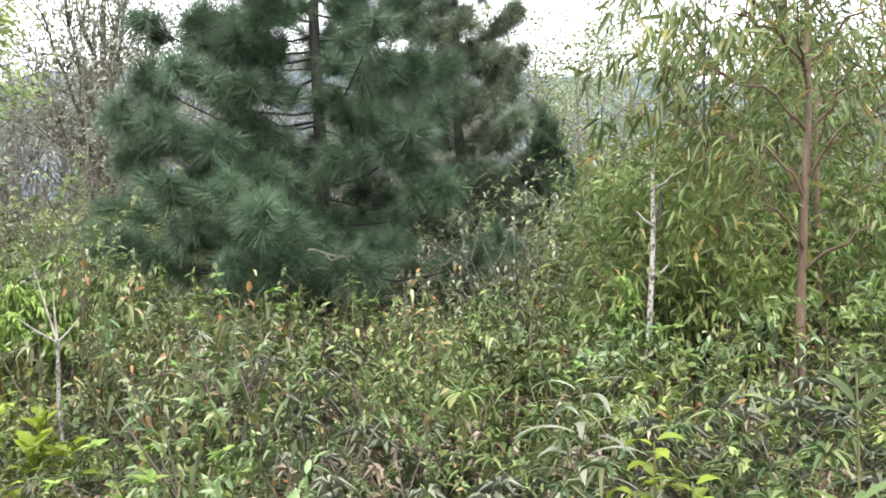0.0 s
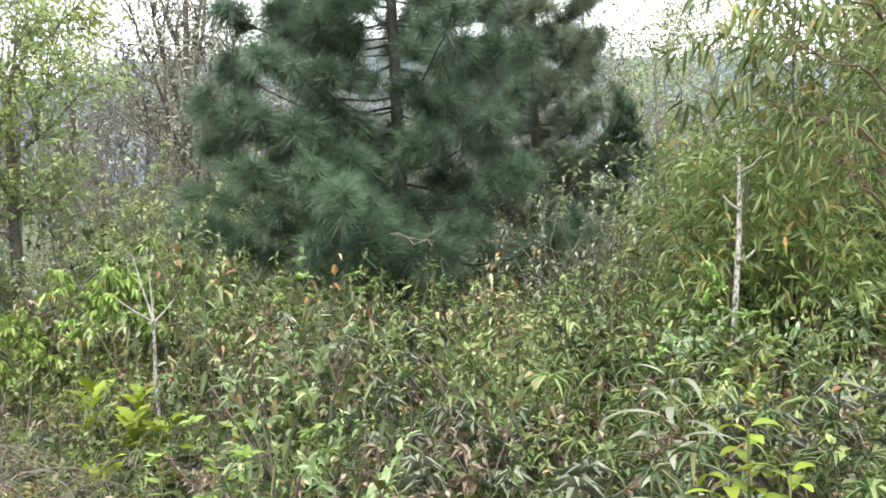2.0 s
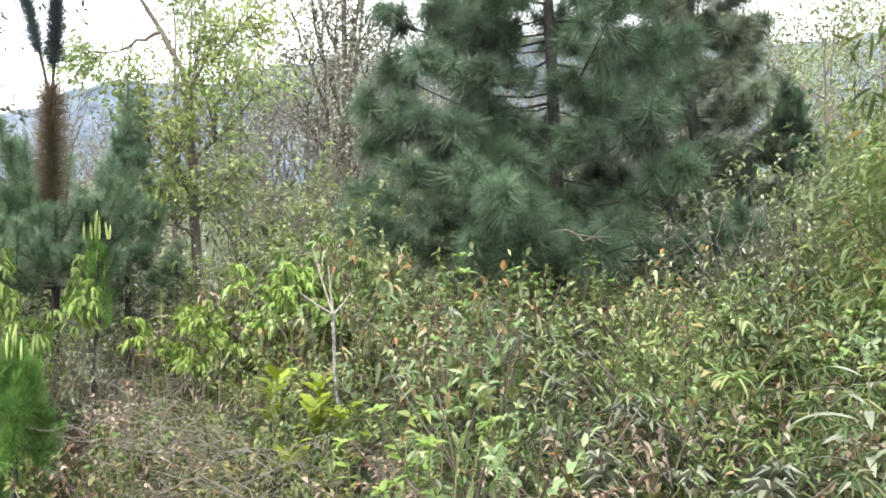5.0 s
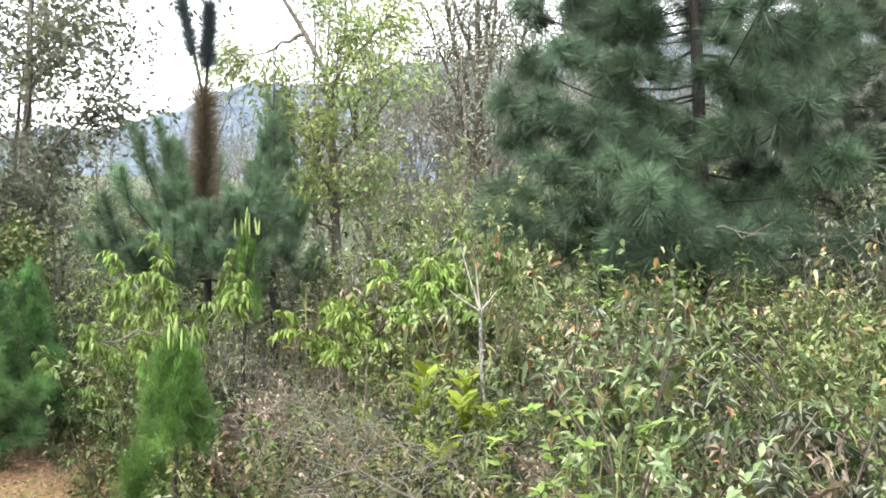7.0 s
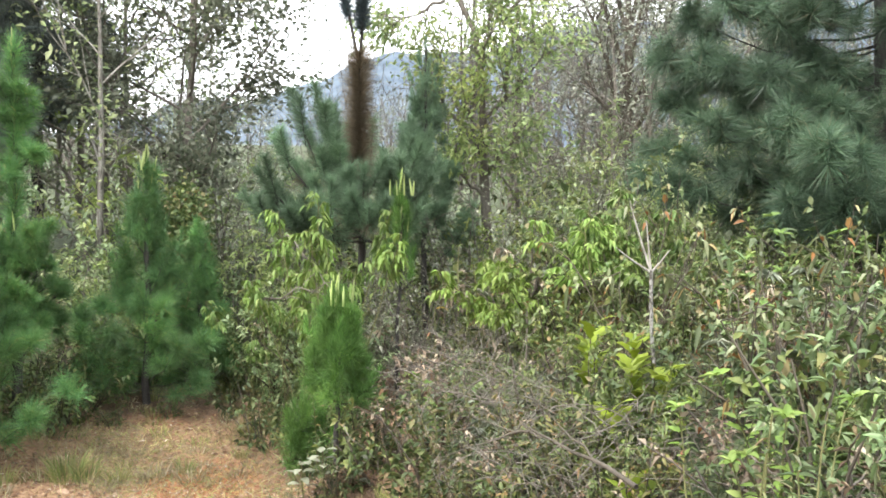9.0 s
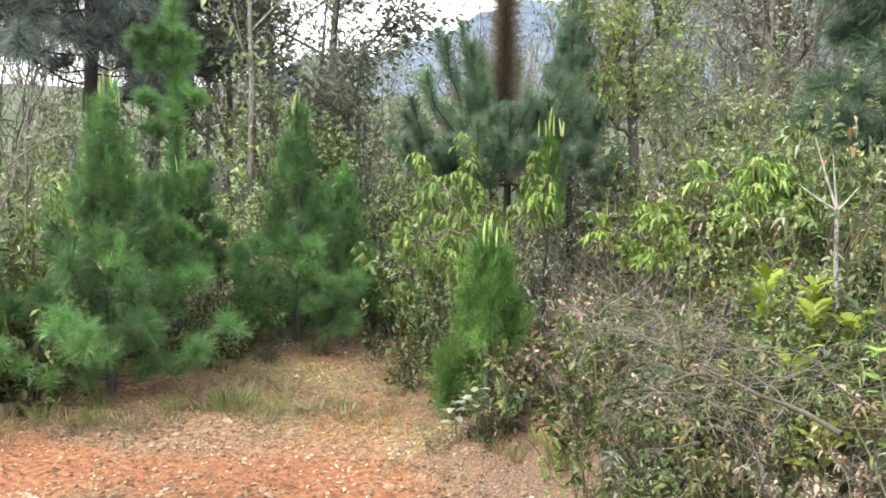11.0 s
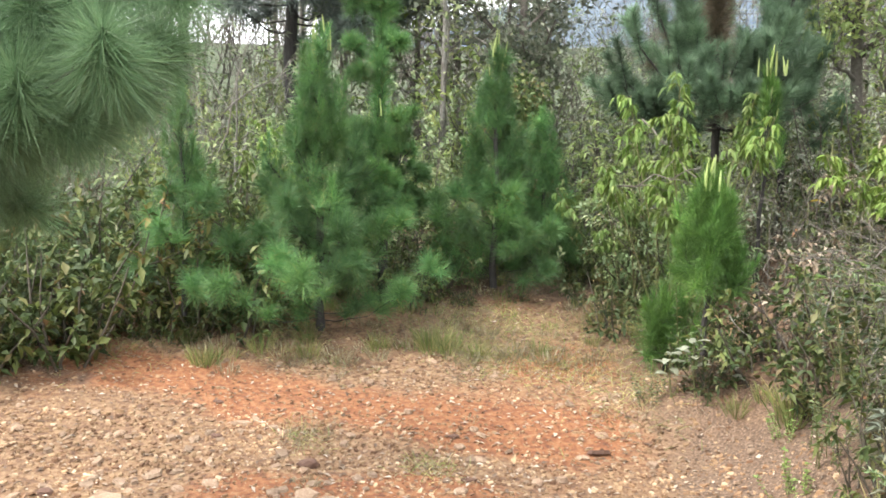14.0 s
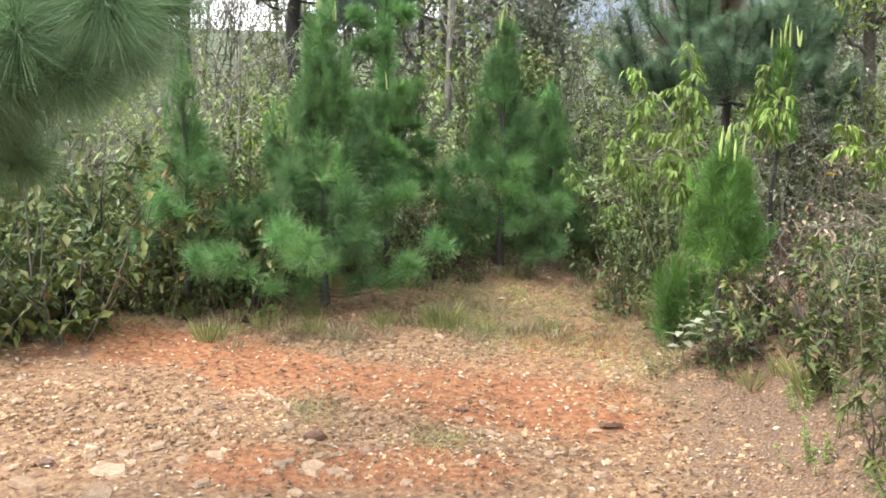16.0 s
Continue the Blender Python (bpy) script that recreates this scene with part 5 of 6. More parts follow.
for k, (x, y, h) in enumerate(((-5.8, 9.0, 3.6), (-2.9, 12, 5.0), (-3.3, 8.6, 2.4), (-6.4, 10.5, 4.6), (-2.2, 9.9, 4.6))):
    broadleaf("bare_tree", "thin grey sapling with bare steep twigs", x, y, h, 1.5 if k % 2 else 1.1, 0.035, 80 + k, M_GREY, M_TWIG, 2, 0.07, 0.4, limbs=10, twigs=8, start=0.22, up=0.95 if k % 2 else 1.2, wob=0.4, keep=0.8, group="bare saplings")
broadleaf("broadleaf_tree", "tall thin tree with clustered grey-green leaves", -7.5, 6.15, 5.6, 2.0, 0.05, 90, M_ASH, M_TWIG, 30, 0.085, 0.55, limbs=18, twigs=6, start=0.15, up=0.7, scatter=0.15)
broadleaf("broadleaf_tree", "small bushy tree with dense dark green leaves", -6.72, 5.3, 1.05, 0.42, 0.02, 91, M_DARK, M_TWIG, 30, 0.065, 0.55, limbs=12, twigs=5, start=0.25, up=0.8, scatter=0.11)
for k, (x, y, h) in enumerate(((-7.4, 5.0, 4.2), (-9.9, 4.9, 4.8), (-9.2, 3.0, 4.6), (-10.8, 6.9, 5.0), (-10.0, 1.9, 4.4))):
    broadleaf("broadleaf_tree", "thin-stemmed tree with sparse small leaves", x, y, h, 1.3, 0.035, 95 + k, M_FARLEAF, M_PALE, 4, 0.085, 0.45, limbs=10, twigs=5, start=0.3, up=0.8, scatter=0.14, group="thin trees behind the clearing")


def wood():
    """The wood on the rising slope: a few patterns of tree, planted many times."""
    rng = np.random.default_rng(404)
    made, first = [], set(range(5))
    for k in range(5):
        grey = k in (1, 3, 4)
        made.append(broadleaf("broadleaf_tree", "grey-green tree in the wood on the slope" if grey else "green tree in the wood on the slope", 0, 60, 3.4, 1.9, 0.05, 120 + k, M_GREY if grey else M_FARLEAF, M_TWIG, 5 if grey else 8, 0.085, 0.45,
                              limbs=10, twigs=5, start=0.2, up=0.75, wob=0.4, scatter=0.2, group="trees in the wood", split=False))
    spots = []
    for r0, r1, gap, a0, a1 in ((10.5, 14, 3.1, -40, 92), (14, 24, 4.5, -40, 92), (24, 44, 8.0, -40, 92), (10.8, 20, 3.4, 2, 32), (60, 130, 22, -26, 30)):
        for rr, a, x, y in ring(r0, r1, gap, a0, a1, rng):
            k = int(rng.choice([1, 3, 4])) if -2 < a < 33 or rr > 50 else int(rng.choice([0, 2, 0, 2, 1])) if a < 0 else int(rng.integers(5))
            s = rng.uniform(0.5, 0.9) * (1 + 0.026 * (rr - 10))
            s *= 0.55 if 31 < a < 50 else 1.25 if a < 31 else 1.0
            spots.append((k, x, y, s))
    spots += [(0, -9.0, 6.3, 0.95), (3, -8.5, 6.9, 0.85), (2, -10.2, 7.6, 1.15), (1, -9.6, 6.4, 1.05)]
    for k, x, y, s in spots:
        m = pose(x, y, on_ground(x, y) - 0.1, 0, 0, rng.uniform(0, 360))
        ob = made[k] if k in first else copy_thing(made[k], m)
        first.discard(k)
        ob.matrix_basis = m @ Matrix.Diagonal((s, s, s * rng.uniform(0.85, 1.15), 1))


wood()


# ---- single plants and dead wood of the bank ----
def fork_sapling():
    root = thing("dead_sapling", "pale dead sapling ending in a bare Y-shaped fork", "sapling")
    x, y = -1.64, 3.6
    z = on_ground(x, y) - 0.05
    root.location = (x, y, z)
    k = vec(0, 0, 1.53 - z)
    part("trunk", [tube(np.array([[0.03, 0, 0], [0.02, 0.01, 0.25], [0.005, 0, 0.5], k]), [0.013, 0.011, 0.009, 0.008], 8)], M_LICHEN, root)
    for e in ((-0.13, -0.09, 0.10), (0.06, 0.08, 0.09), (-0.03, 0.02, 0.22), (-0.10, 0.0, 0.30)):
        e = vec(*e)
        part("branch", [tube(np.array([k - vec(0, 0, .01), k + e * 0.5 + vec(0, 0, -.01), k + e]), [0.006, 0.0045, 0.002], 6)], M_PALE, root)


def dead_trunk():
    root = thing("dead_tree", "thin pale dead trunk with broken top and peeling bark", "tree")
    x, y = 1.0, 4.15
    z = on_ground(x, y) - 0.05
    root.location = (x, y, z)
    t = 2.28 - z
    rng = np.random.default_rng(3)
    line = np.array([[0.0, 0, 0], [0.0, 0.02, 0.4 * t], [0.03, 0.03, 0.65 * t], [0.045, 0.05, 0.8 * t], [0.06, 0.09, t]])
    part("trunk", [tube(line, [0.016, 0.015, 0.014, 0.013, 0.009], 9)], M_LICHEN, root)
    for h, w in ((0.62, 1), (0.8, -1), (0.93, 1)):
        p = vec(np.interp(h * t, line[:, 2], line[:, 0]), 0.04, h * t)
        part("branch_stub", [tube(np.array([p, p + vec(0.05 * w, -.02, 0.03), p + vec(0.09 * w, -.03, 0.075)]), [0.009, 0.007, 0.004], 5)], M_PALE, root)
    part("bark_flake", [tube(np.array([[0.075, 0.05, 0.80 * t], [0.085, 0.06, 0.86 * t], [0.09, 0.06, 0.93 * t]]), [0.006, 0.012, 0.004], 5)], M_BARK, root, "dark peeling bark")


def blade(length, width, droop, fold=0.12, lobes=0.0):
    """One large leaf as a bent, folded strip."""
    n = 9
    u = np.linspace(0, 1, n)
    w = width * np.sin(np.pi * np.clip(u, 0.02, 0.985)) ** 0.75 * (1 - 0.25 * u) * (1 + lobes * np.sin(u * 19))
    ang = 0.55 - droop * 2.2 * u
    dx, dz = np.cumsum(np.cos(ang)) / n * length, np.cumsum(np.sin(ang)) / n * length
    mid = np.stack([dx, 0 * u, dz], -1)
    lo, hi = mid + np.stack([0 * u, -w, fold * w], -1), mid + np.stack([0 * u, w, fold * w], -1)
    p = np.stack([lo, mid, hi], 1).reshape(-1, 3)
    i = np.arange(n - 1)[:, None] * 3
    return p, np.concatenate([np.array([[0, 3, 4, 1]]) + i, np.array([[1, 4, 5, 2]]) + i])


def leafy_rosette(name, label, x, y, z, count, length, width, droop, material, seed, lobes=0.0, rise=0.0):
    """A plant of large single leaves round the head of a stem."""
    rng = np.random.default_rng(seed)
    root = thing(name, label, "plant")
    g = on_ground(x, y) - 0.03
    root.location = (x, y, g)
    part("stem", [tube(np.array([[0.02, 0.01, 0], [0.0, 0.01, (z - g) * 0.5], [0, 0, z - g]]), [0.005, 0.0045, 0.003], 6)], M_STEM, root)
    shapes = [mesh_of("leaf", [blade(length * rng.uniform(0.8, 1.15), width * rng.uniform(0.85, 1.15), droop * rng.uniform(0.6, 1.3), lobes=lobes)], material) for _ in range(4)]
    for k in range(count):
        ob = part("leaf", shapes[k % 4], None, root)
        ob.matrix_basis = pose(0, 0, z - g - 0.016 * k, rng.uniform(-12, 12), -rise * rng.uniform(0.3, 1.3), k * 137.5 + rng.uniform(-20, 20))
    return root


fork_sapling()
dead_trunk()
leafy_rosette("drooping_plant", "grey-green plant with long arching strap-shaped leaves", 0.41, 2.57, 1.42, 26, 0.2, 0.014, 0.6, M_GREY, 1)
for k, (x, y, z) in enumerate(((-1.88, 3.50, 1.14), (-1.72, 3.62, 1.10), (-1.66, 3.42, 1.02), (-1.50, 3.35, 1.0), (-1.62, 3.05, 0.88), (-1.40, 2.7, 0.72))):
    leafy_rosette("bright_plant", "low plant with broad bright yellow-green upright leaves", x, y, z + 0.1, 24, 0.14, 0.036, 0.45, M_LIME, 10 + k, lobes=0.28, rise=35)
for k, (x, y, z) in enumerate(((0.98, 3.58, 1.42), (0.41, 4.9, 1.66), (-1.14, 3.87, 1.5), (-1.3, 3.87, 1.45), (-2.27, 4.5, 1.3), (0.51, 3.98, 1.44), (0.05, 4.3, 1.46), (0.9, 5.0, 1.7))):
    put(("orange", k % 2), x, y, (z + 0.12 - on_ground(x, y)) / 0.62, rng=np.random.default_rng(300 + k), slim=0.75)
for k, (x, y, z) in enumerate(((-1.1, 3.75, 1.78), (-1.25, 3.8, 1.68), (-0.98, 3.85, 1.66), (-1.95, 4.25, 1.82), (0.35, 4.75, 1.8), (-0.3, 5.2, 1.9), (0.75, 4.6, 1.66), (-2.3, 5.0, 1.9), (1.0, 5.3, 1.9))):
    put(("broad", k % 3), x, y, (z - on_ground(x, y)) / 1.0, rng=np.random.default_rng(400 + k), slim=0.8)
for k, (x, y, z) in enumerate(((1.13, 2.34, 1.48), (1.35, 2.6, 1.42), (0.95, 2.0, 1.2))):
    leafy_rosette("broad_leaved_plant", "plant with long pointed grey-green upright leaves", x, y, z, 11, 0.17, 0.017, 0.5, M_LANCE, 55 + k, rise=20)
for k, (x, y, z) in enumerate(((0.52, 2.14, 1.34), (0.45, 2.06, 1.24), (0.6, 2.08, 1.24), (0.78, 2.0, 1.14))):
    leafy_rosette("broad_leaved_plant", "fresh yellow-green plant with pointed leaves", x, y, z, 16, 0.11, 0.022, 0.7, M_LIME, 65 + k, rise=10)
leafy_rosette("yellow_leaved_plant", "stem with one large yellow leaf", -3.55, 4.84, 1.15, 1, 0.12, 0.05, 0.5, M_YELLOW, 75)
for k, (x, y) in enumerate(((-3.33, 3.39), (-3.2, 3.52), (-3.45, 3.36))):
    leafy_rosette("pale_leaved_plant", "low plant with broad silvery leaves at a pine's foot", x, y, 0.53 - 0.04 * k, 9, 0.09, 0.026, 0.45, M_GREY, 80 + k)
rs = np.random.default_rng(909)
for x, y, top in ((-4.17, 4.42, 2.0), (-4.3, 4.55, 1.92), (-4.6, 4.45, 1.5)):
    put(("tall_bright", int(rs.integers(2))), x, y, (top - on_ground(x, y)) / 1.52, rng=rs, slim=0.85)
for x, y, sc in ((-2.97, 4.49, 0.8), (-2.8, 4.6, 0.75), (-2.2, 4.6, 0.8), (-2.35, 5.0, 0.95), (-2.45, 4.85, 0.85)):
    put(("bright", int(rs.integers(3))), x, y, sc, rng=rs)
for x, y, top in ((1.3, 4.5, 1.95), (1.75, 4.5, 2.1), (2.1, 4.2, 2.0), (1.5, 5.0, 2.2), (2.2, 4.9, 2.3), (1.0, 4.9, 1.9)):
    put(("tall_bright", int(rs.integers(2))), x, y, (top - on_ground(x, y)) / 1.52, rng=rs)
for x, y, sc in ((-6.79, 3.2, 0.92), (-6.91, 3.01, 0.8)):
    put(("tall_bright", int(rs.integers(2))), x, y, sc, rng=rs, slim=0.8)
for x, y in ((-2.75, 3.95), (-2.25, 3.64), (-2.2, 3.3), (-1.58, 2.93), (-0.9, 2.75), (-2.9, 4.15), (1.3, 2.4), (-3.0, 4.6), (-2.6, 3.6)):
    put(("brush", int(rs.integers(3))), x, y, rs.uniform(0.8, 1.1), rng=rs, lift=rs.uniform(0.1, 0.3))


BRUSH = ((-1.87, 2.94, 1.12), (-1.6, 2.5, 1.0), (-2.7, 3.48, 1.1), (-3.3, 4.11, 1.3), (-1.93, 2.72, 1.2), (-1.59, 2.46, 1.1), (-1.58, 2.26, 1.04), (-2.15, 2.99, 1.24), (-1.35, 2.69, 1.1), (-2.4, 3.3, 1.2))
for x, y, z in BRUSH:
    put(("brush", int(rs.integers(3))), x, y, rs.uniform(0.55, 0.85), rng=rs, lift=z - 0.1 - on_ground(x, y))
for x, y, kind, sc in ((-6.35, 3.6, "thick", 0.9), (-1.9, 2.42, "thick", 0.55), (-2.0, 2.6, "thick", 0.62), (-1.78, 2.3, "gloss", 0.5), (-2.1, 2.82, "thick", 0.6), (-1.65, 2.2, "thick", 0.5), (-6.2, 4.0, "thick", 0.8), (-6.15, 4.5, "thick", 0.8), (-5.95, 5.0, "low_herb", 0.9), (-5.3, 5.0, "thick", 0.8), (-5.0, 4.9, "thick", 0.7), (-4.8, 4.75, "low_herb", 0.8), (-6.3, 3.1, "thick", 0.8), (-6.1, 3.65, "low_herb", 0.6),
                    (-6.2, 0.9, "thick", 0.6), (-6.3, 1.15, "thick", 0.6), (-6.35, 1.4, "thick", 0.65), (-6.4, 1.65, "thick", 0.55), (-6.15, 0.65, "thick", 0.6), (-6.1, 0.4, "thick", 0.6), (-6.4, 1.9, "thick", 0.5), (-6.25, 0.75, "thick", 0.5), (-3.1, 3.62, "thick", 0.8), (-3.0, 3.9, "thick", 0.9), (-3.25, 4.0, "dry", 1.0), (-3.6, 4.05, "thick", 0.8), (-2.72, 3.2, "pale", 0.3), (-2.45, 2.78, "pale", 0.34), (-3.35, 3.5, "dry", 0.35), (-3.3, 3.75, "thick", 0.45), (-3.6, 3.75, "thick", 0.35), (-2.85, 3.7, "dry", 0.9), (-3.3, 3.45, "thick", 0.5),
                    (-3.8, 4.0, "low_herb", 0.9), (-3.55, 3.35, "low_herb", 0.35), (-2.65, 3.35, "thick", 0.9), (-3.05, 4.2, "dry", 1.1), (-4.5, 4.15, "thick", 0.8), (-4.15, 4.05, "low_herb", 0.6), (-4.0, 4.15, "thick", 0.8), (-4.65, 4.35, "low_herb", 0.7), (-3.95, 4.0, "thick", 0.5), (-4.75, 4.95, "greyfar", 0.62), (-4.4, 5.05, "greyfar", 0.8), (-4.55, 4.85, "far", 0.72), (-4.75, 5.1, "lush", 0.75), (-3.75, 4.85, "greyfar", 0.62), (-4.6, 4.9, "lush", 0.66), (-4.35, 4.85, "mid", 1.35), (-4.85, 4.85, "mid", 1.3), (-4.45, 5.0, "greyfar", 0.6), (-5.0, 5.1, "far", 0.6), (-4.1, 5.25, "greyfar", 0.62), (-4.3, 5.6, "greyfar", 0.65), (-3.6, 5.3, "greyfar", 0.7), (-3.3, 5.2, "dry", 1.2), (-7.0, 5.6, "greyfar", 1.2), (-6.7, 6.1, "far", 1.1), (-7.3, 6.4, "greyfar", 1.25), (-6.3, 6.6, "greyfar", 1.15), (-6.9, 5.0, "far", 1.0), (-6.2, 5.6, "lush", 0.9), (-2.9, 5.6, "greyfar", 0.6), (-2.4, 5.8, "lush", 0.6), (-3.4, 5.9, "greyfar", 0.66), (-2.0, 5.5, "mid", 1.1), (-2.7, 6.4, "greyfar", 0.75), (-3.1, 5.2, "silver", 1.1), (-2.5, 5.3, "silver", 1.1), (-3.8, 6.3, "lush", 0.8), (-3.4, 7.0, "greyfar", 1.0), (-2.9, 7.3, "lush", 0.9), (-5.35, 4.1, "thick", 0.32), (-5.85, 3.55, "thick", 0.8), (-5.95, 3.85, "thick", 0.8), (-6.1, 4.4, "thick", 0.95), (-5.75, 3.35, "thick", 0.55), (-5.55, 4.9, "thick", 0.65), (-5.25, 5.0, "thick", 0.75), (-6.2, 2.5, "thick", 0.7), (-6.25, 2.2, "thick", 0.7), (-6.3, 2.9, "mid", 1.2), (-6.4, 2.5, "mid", 1.4), (-6.5, 2.1, "mid", 1.3), (-5.5, 3.75, "thick", 0.34), (-5.2, 4.5, "thick", 0.36), (-5.75, 3.6, "thick", 0.5), (-5.3, 4.8, "thick", 0.5), (-6.05, 3.3, "thick", 0.6), (2.0, 5.4, "lush", 0.9), (2.6, 5.0, "lush", 0.9), (1.6, 4.1, "lush", 0.72), (2.05, 3.8, "lush", 0.72), (1.25, 4.7, "lush", 0.7), (2.4, 4.3, "lush", 0.85), (1.8, 4.7, "lush", 0.8), (0.9, 5.2, "lush", 0.6), (1.5, 5.5, "lush", 0.75), (3.0, 6.0, "lush", 1.2), (2.3, 6.8, "lush", 1.2), (1.7, 7.4, "far", 1.1), (1.4, 8.2, "far", 1.2), (2.8, 7.8, "lush", 1.5), (3.6, 7.0, "lush", 1.5), (1.9, 10.0, "far", 1.3), (2.8, 10.5, "lush", 1.6)):
    put((kind, int(rs.integers(3))), x, y, sc, rng=rs)


def fallen_branch(a, c, thick, seed, label, bark=M_TWIG):
    rng = np.random.default_rng(seed)
    root = thing("fallen_branch", label, "branch")
    a, c = vec(*a), vec(*c)
    root.location = a
    k = np.linspace(0, 1, 7)[:, None]
    line = (c - a) * k + rng.normal(0, 0.02, (7, 3)) * np.sin(np.pi * k)
    part("limb", [tube(line, thick * np.linspace(1, 0.4, 7), 7)], bark, root)
    for i in (2, 4):
        part("side_twig", [tube(bend(line[i], unit(c - a) + rng.normal(0, 0.5, 3), 0.25, rng, 4, 0, 0.3), np.linspace(thick * 0.5, thick * 0.2, 5), 5)], bark, root)


fallen_branch((-1.74, 2.62, 1.0), (-1.95, 2.66, 0.93), 0.006, 1, "short grey fallen stick lying across the shrubs", M_STALK)
fallen_branch((-1.22, 2.2, 1.0), (-1.78, 2.63, 1.02), 0.008, 2, "grey-brown fallen branch lying across the shrubs", M_STALK)
fallen_branch((-4.6, 4.2, 1.2), (-3.95, 4.3, 1.36), 0.006, 4, "pale leaning dead branch behind a young pine")
fallen_branch((-4.5, 4.4, 1.66), (-3.95, 4.25, 1.3), 0.006, 5, "pale leaning dead branch behind a young pine")
fallen_branch((-0.62, 3.88, 1.9), (-0.42, 3.8, 1.84), 0.004, 6, "short pale dead stick among the herbs")
broadleaf("dead_tree", "small dead tree of thin pale bare twigs", -7.95, 3.1, 1.6, 0.75, 0.014, 93, M_GREY, M_PALE, 0, limbs=9, twigs=6, start=0.3, up=0.9, wob=0.35)
fallen_branch((-6.75, 2.35, 1.2), (-6.85, 2.75, 2.3), 0.007, 7, "pale dead branch leaning in the bushes")
fallen_branch((-6.7, 2.45, 1.7), (-6.5, 3.0, 2.15), 0.006, 8, "pale dead branch leaning in the bushes")
fallen_branch((-6.65, 2.0, 0.9), (-6.75, 2.25, 2.2), 0.006, 9, "pale dead branch leaning in the bushes")


def arching_stalk(x, y, way, span, seed):
    rng = np.random.default_rng(seed)
    root = thing("dry_stalk", "thin brown dry stalk arching over the bank's foot", "stalk", "dry stalks")
    root.location = (x, y, on_ground(x, y) - 0.02)
    k = np.linspace(0, 1, 9)[:, None]
    line = vec(math.cos(way), math.sin(way), 0) * span * k + vec(0, 0, 1) * span * (1.9 * k - 1.75 * k ** 2) + rng.normal(0, 0.003, (9, 3)) * k
    part("stem", [tube(line, np.linspace(0.003, 0.0012, 9), 5)], M_STALK if seed % 3 else M_TWIG, root)


for k in range(16):
    arching_stalk(-1.5 + 0.3 * math.sin(k * 5.1), 2.42 + 0.16 * math.sin(k * 3.3), 2.3 + k * 0.31, 0.2 + 0.14 * math.sin(k * 1.7) ** 2, 700 + k)


def dead_stem(x, y, z0, tall, lean, seed):
    rng = np.random.default_rng(seed)
    root = thing("dead_tree", "thin dark dead stem standing among the bushes", "dead tree", "dead stems")
    root.location = (x, y, z0)
    line = np.array([[lean * k, 0.02 * math.sin(5 * k), tall * k] for k in np.linspace(0, 1, 7)])
    part("trunk", [tube(line, np.linspace(0.016, 0.005, 7), 6)], M_BARK, root)
    for i in (3, 4, 5):
        part("branch", [tube(bend(line[i], vec(rng.choice([-1, 1]) * 0.8, rng.normal(0, .3), 0.6), 0.3, rng, 4, 0.1, 0.2), np.linspace(0.006, 0.002, 5), 5)], M_BARK, root)


for x, y, t, lean in ((1.67, 9.0, 2.2, 0.05), (1.85, 9.2, 1.7, -0.12), (1.5, 9.1, 1.4, 0.1)):
    dead_stem(x, y, on_ground(x, y) - 0.05, t, lean, int(t * 100))


# ---- the clearing: stones, litter and grass ----
def rock(rng, size, flat=0.55):
    bm = bmesh.new()
    bmesh.ops.create_icosphere(bm, subdivisions=2, radius=size)
    sx, sy, off = rng.uniform(0.8, 1.5), rng.uniform(0.7, 1.1), Vector(rng.uniform(0, 50, 3))
    for v in bm.verts:
        q = Vector(v.co)
        v.co *= 1 + 0.38 * noise.noise(q * 1.4 + off) + 0.15 * noise.noise(q * 3.7 + off)
        v.co.x, v.co.y, v.co.z = v.co.x * sx, v.co.y * sy, v.co.z * flat
    me = bpy.data.meshes.new("stone")
    bm.to_mesh(me)
    bm.free()
    return me


def clearing_spot(rng):
    while True:
        r, a = rng.uniform(1.0, 7.0), rng.uniform(32, 84)
        if rng.random() > r / 6.5:
            continue
        x, y = MID[0] - r * math.sin(math.radians(a)), MID[1] + r * math.cos(math.radians(a))
        if bank_share(r, a) < 0.4:
            return x, y


def chips(at, size, rng):
    """Flat broken stones: six-cornered flakes with a worn top, tilted a little."""
    n = len(at)
    ang = (np.arange(6) + rng.uniform(-0.3, 0.3, (n, 6))) * np.pi / 3
    rad = rng.uniform(0.6, 1.15, (n, 6)) * size[:, None]
    long, turn = rng.uniform(0.5, 0.95, (n, 1)), rng.uniform(0, 2 * np.pi, (n, 1))
    px, py = rad * np.cos(ang), rad * np.sin(ang) * long
    px, py = px * np.cos(turn) - py * np.sin(turn), px * np.sin(turn) + py * np.cos(turn)
    tilt = rng.normal(0, 0.22, (n, 2))
    rise = px * tilt[:, :1] + py * tilt[:, 1:]
    thick = size[:, None] * rng.uniform(0.25, 0.6, (n, 1))
    foot = np.stack([px, py, rise - 0.3 * thick], -1)
    head = np.stack([px * 0.8, py * 0.8, rise * 0.8 + thick * rng.uniform(0.75, 1.1, (n, 6))], -1)
    p = np.concatenate([foot, head], 1) + at[:, None]
    k = np.arange(6)
    side = np.stack([k, (k + 1) % 6, 6 + (k + 1) % 6, 6 + k], -1)
    cap = np.array([[6, 7, 8, 9], [6, 9, 10, 11]])
    f = np.concatenate([side, cap])[None] + (np.arange(n) * 12)[:, None, None]
    return p.reshape(-1, 3), f.reshape(-1, 4)


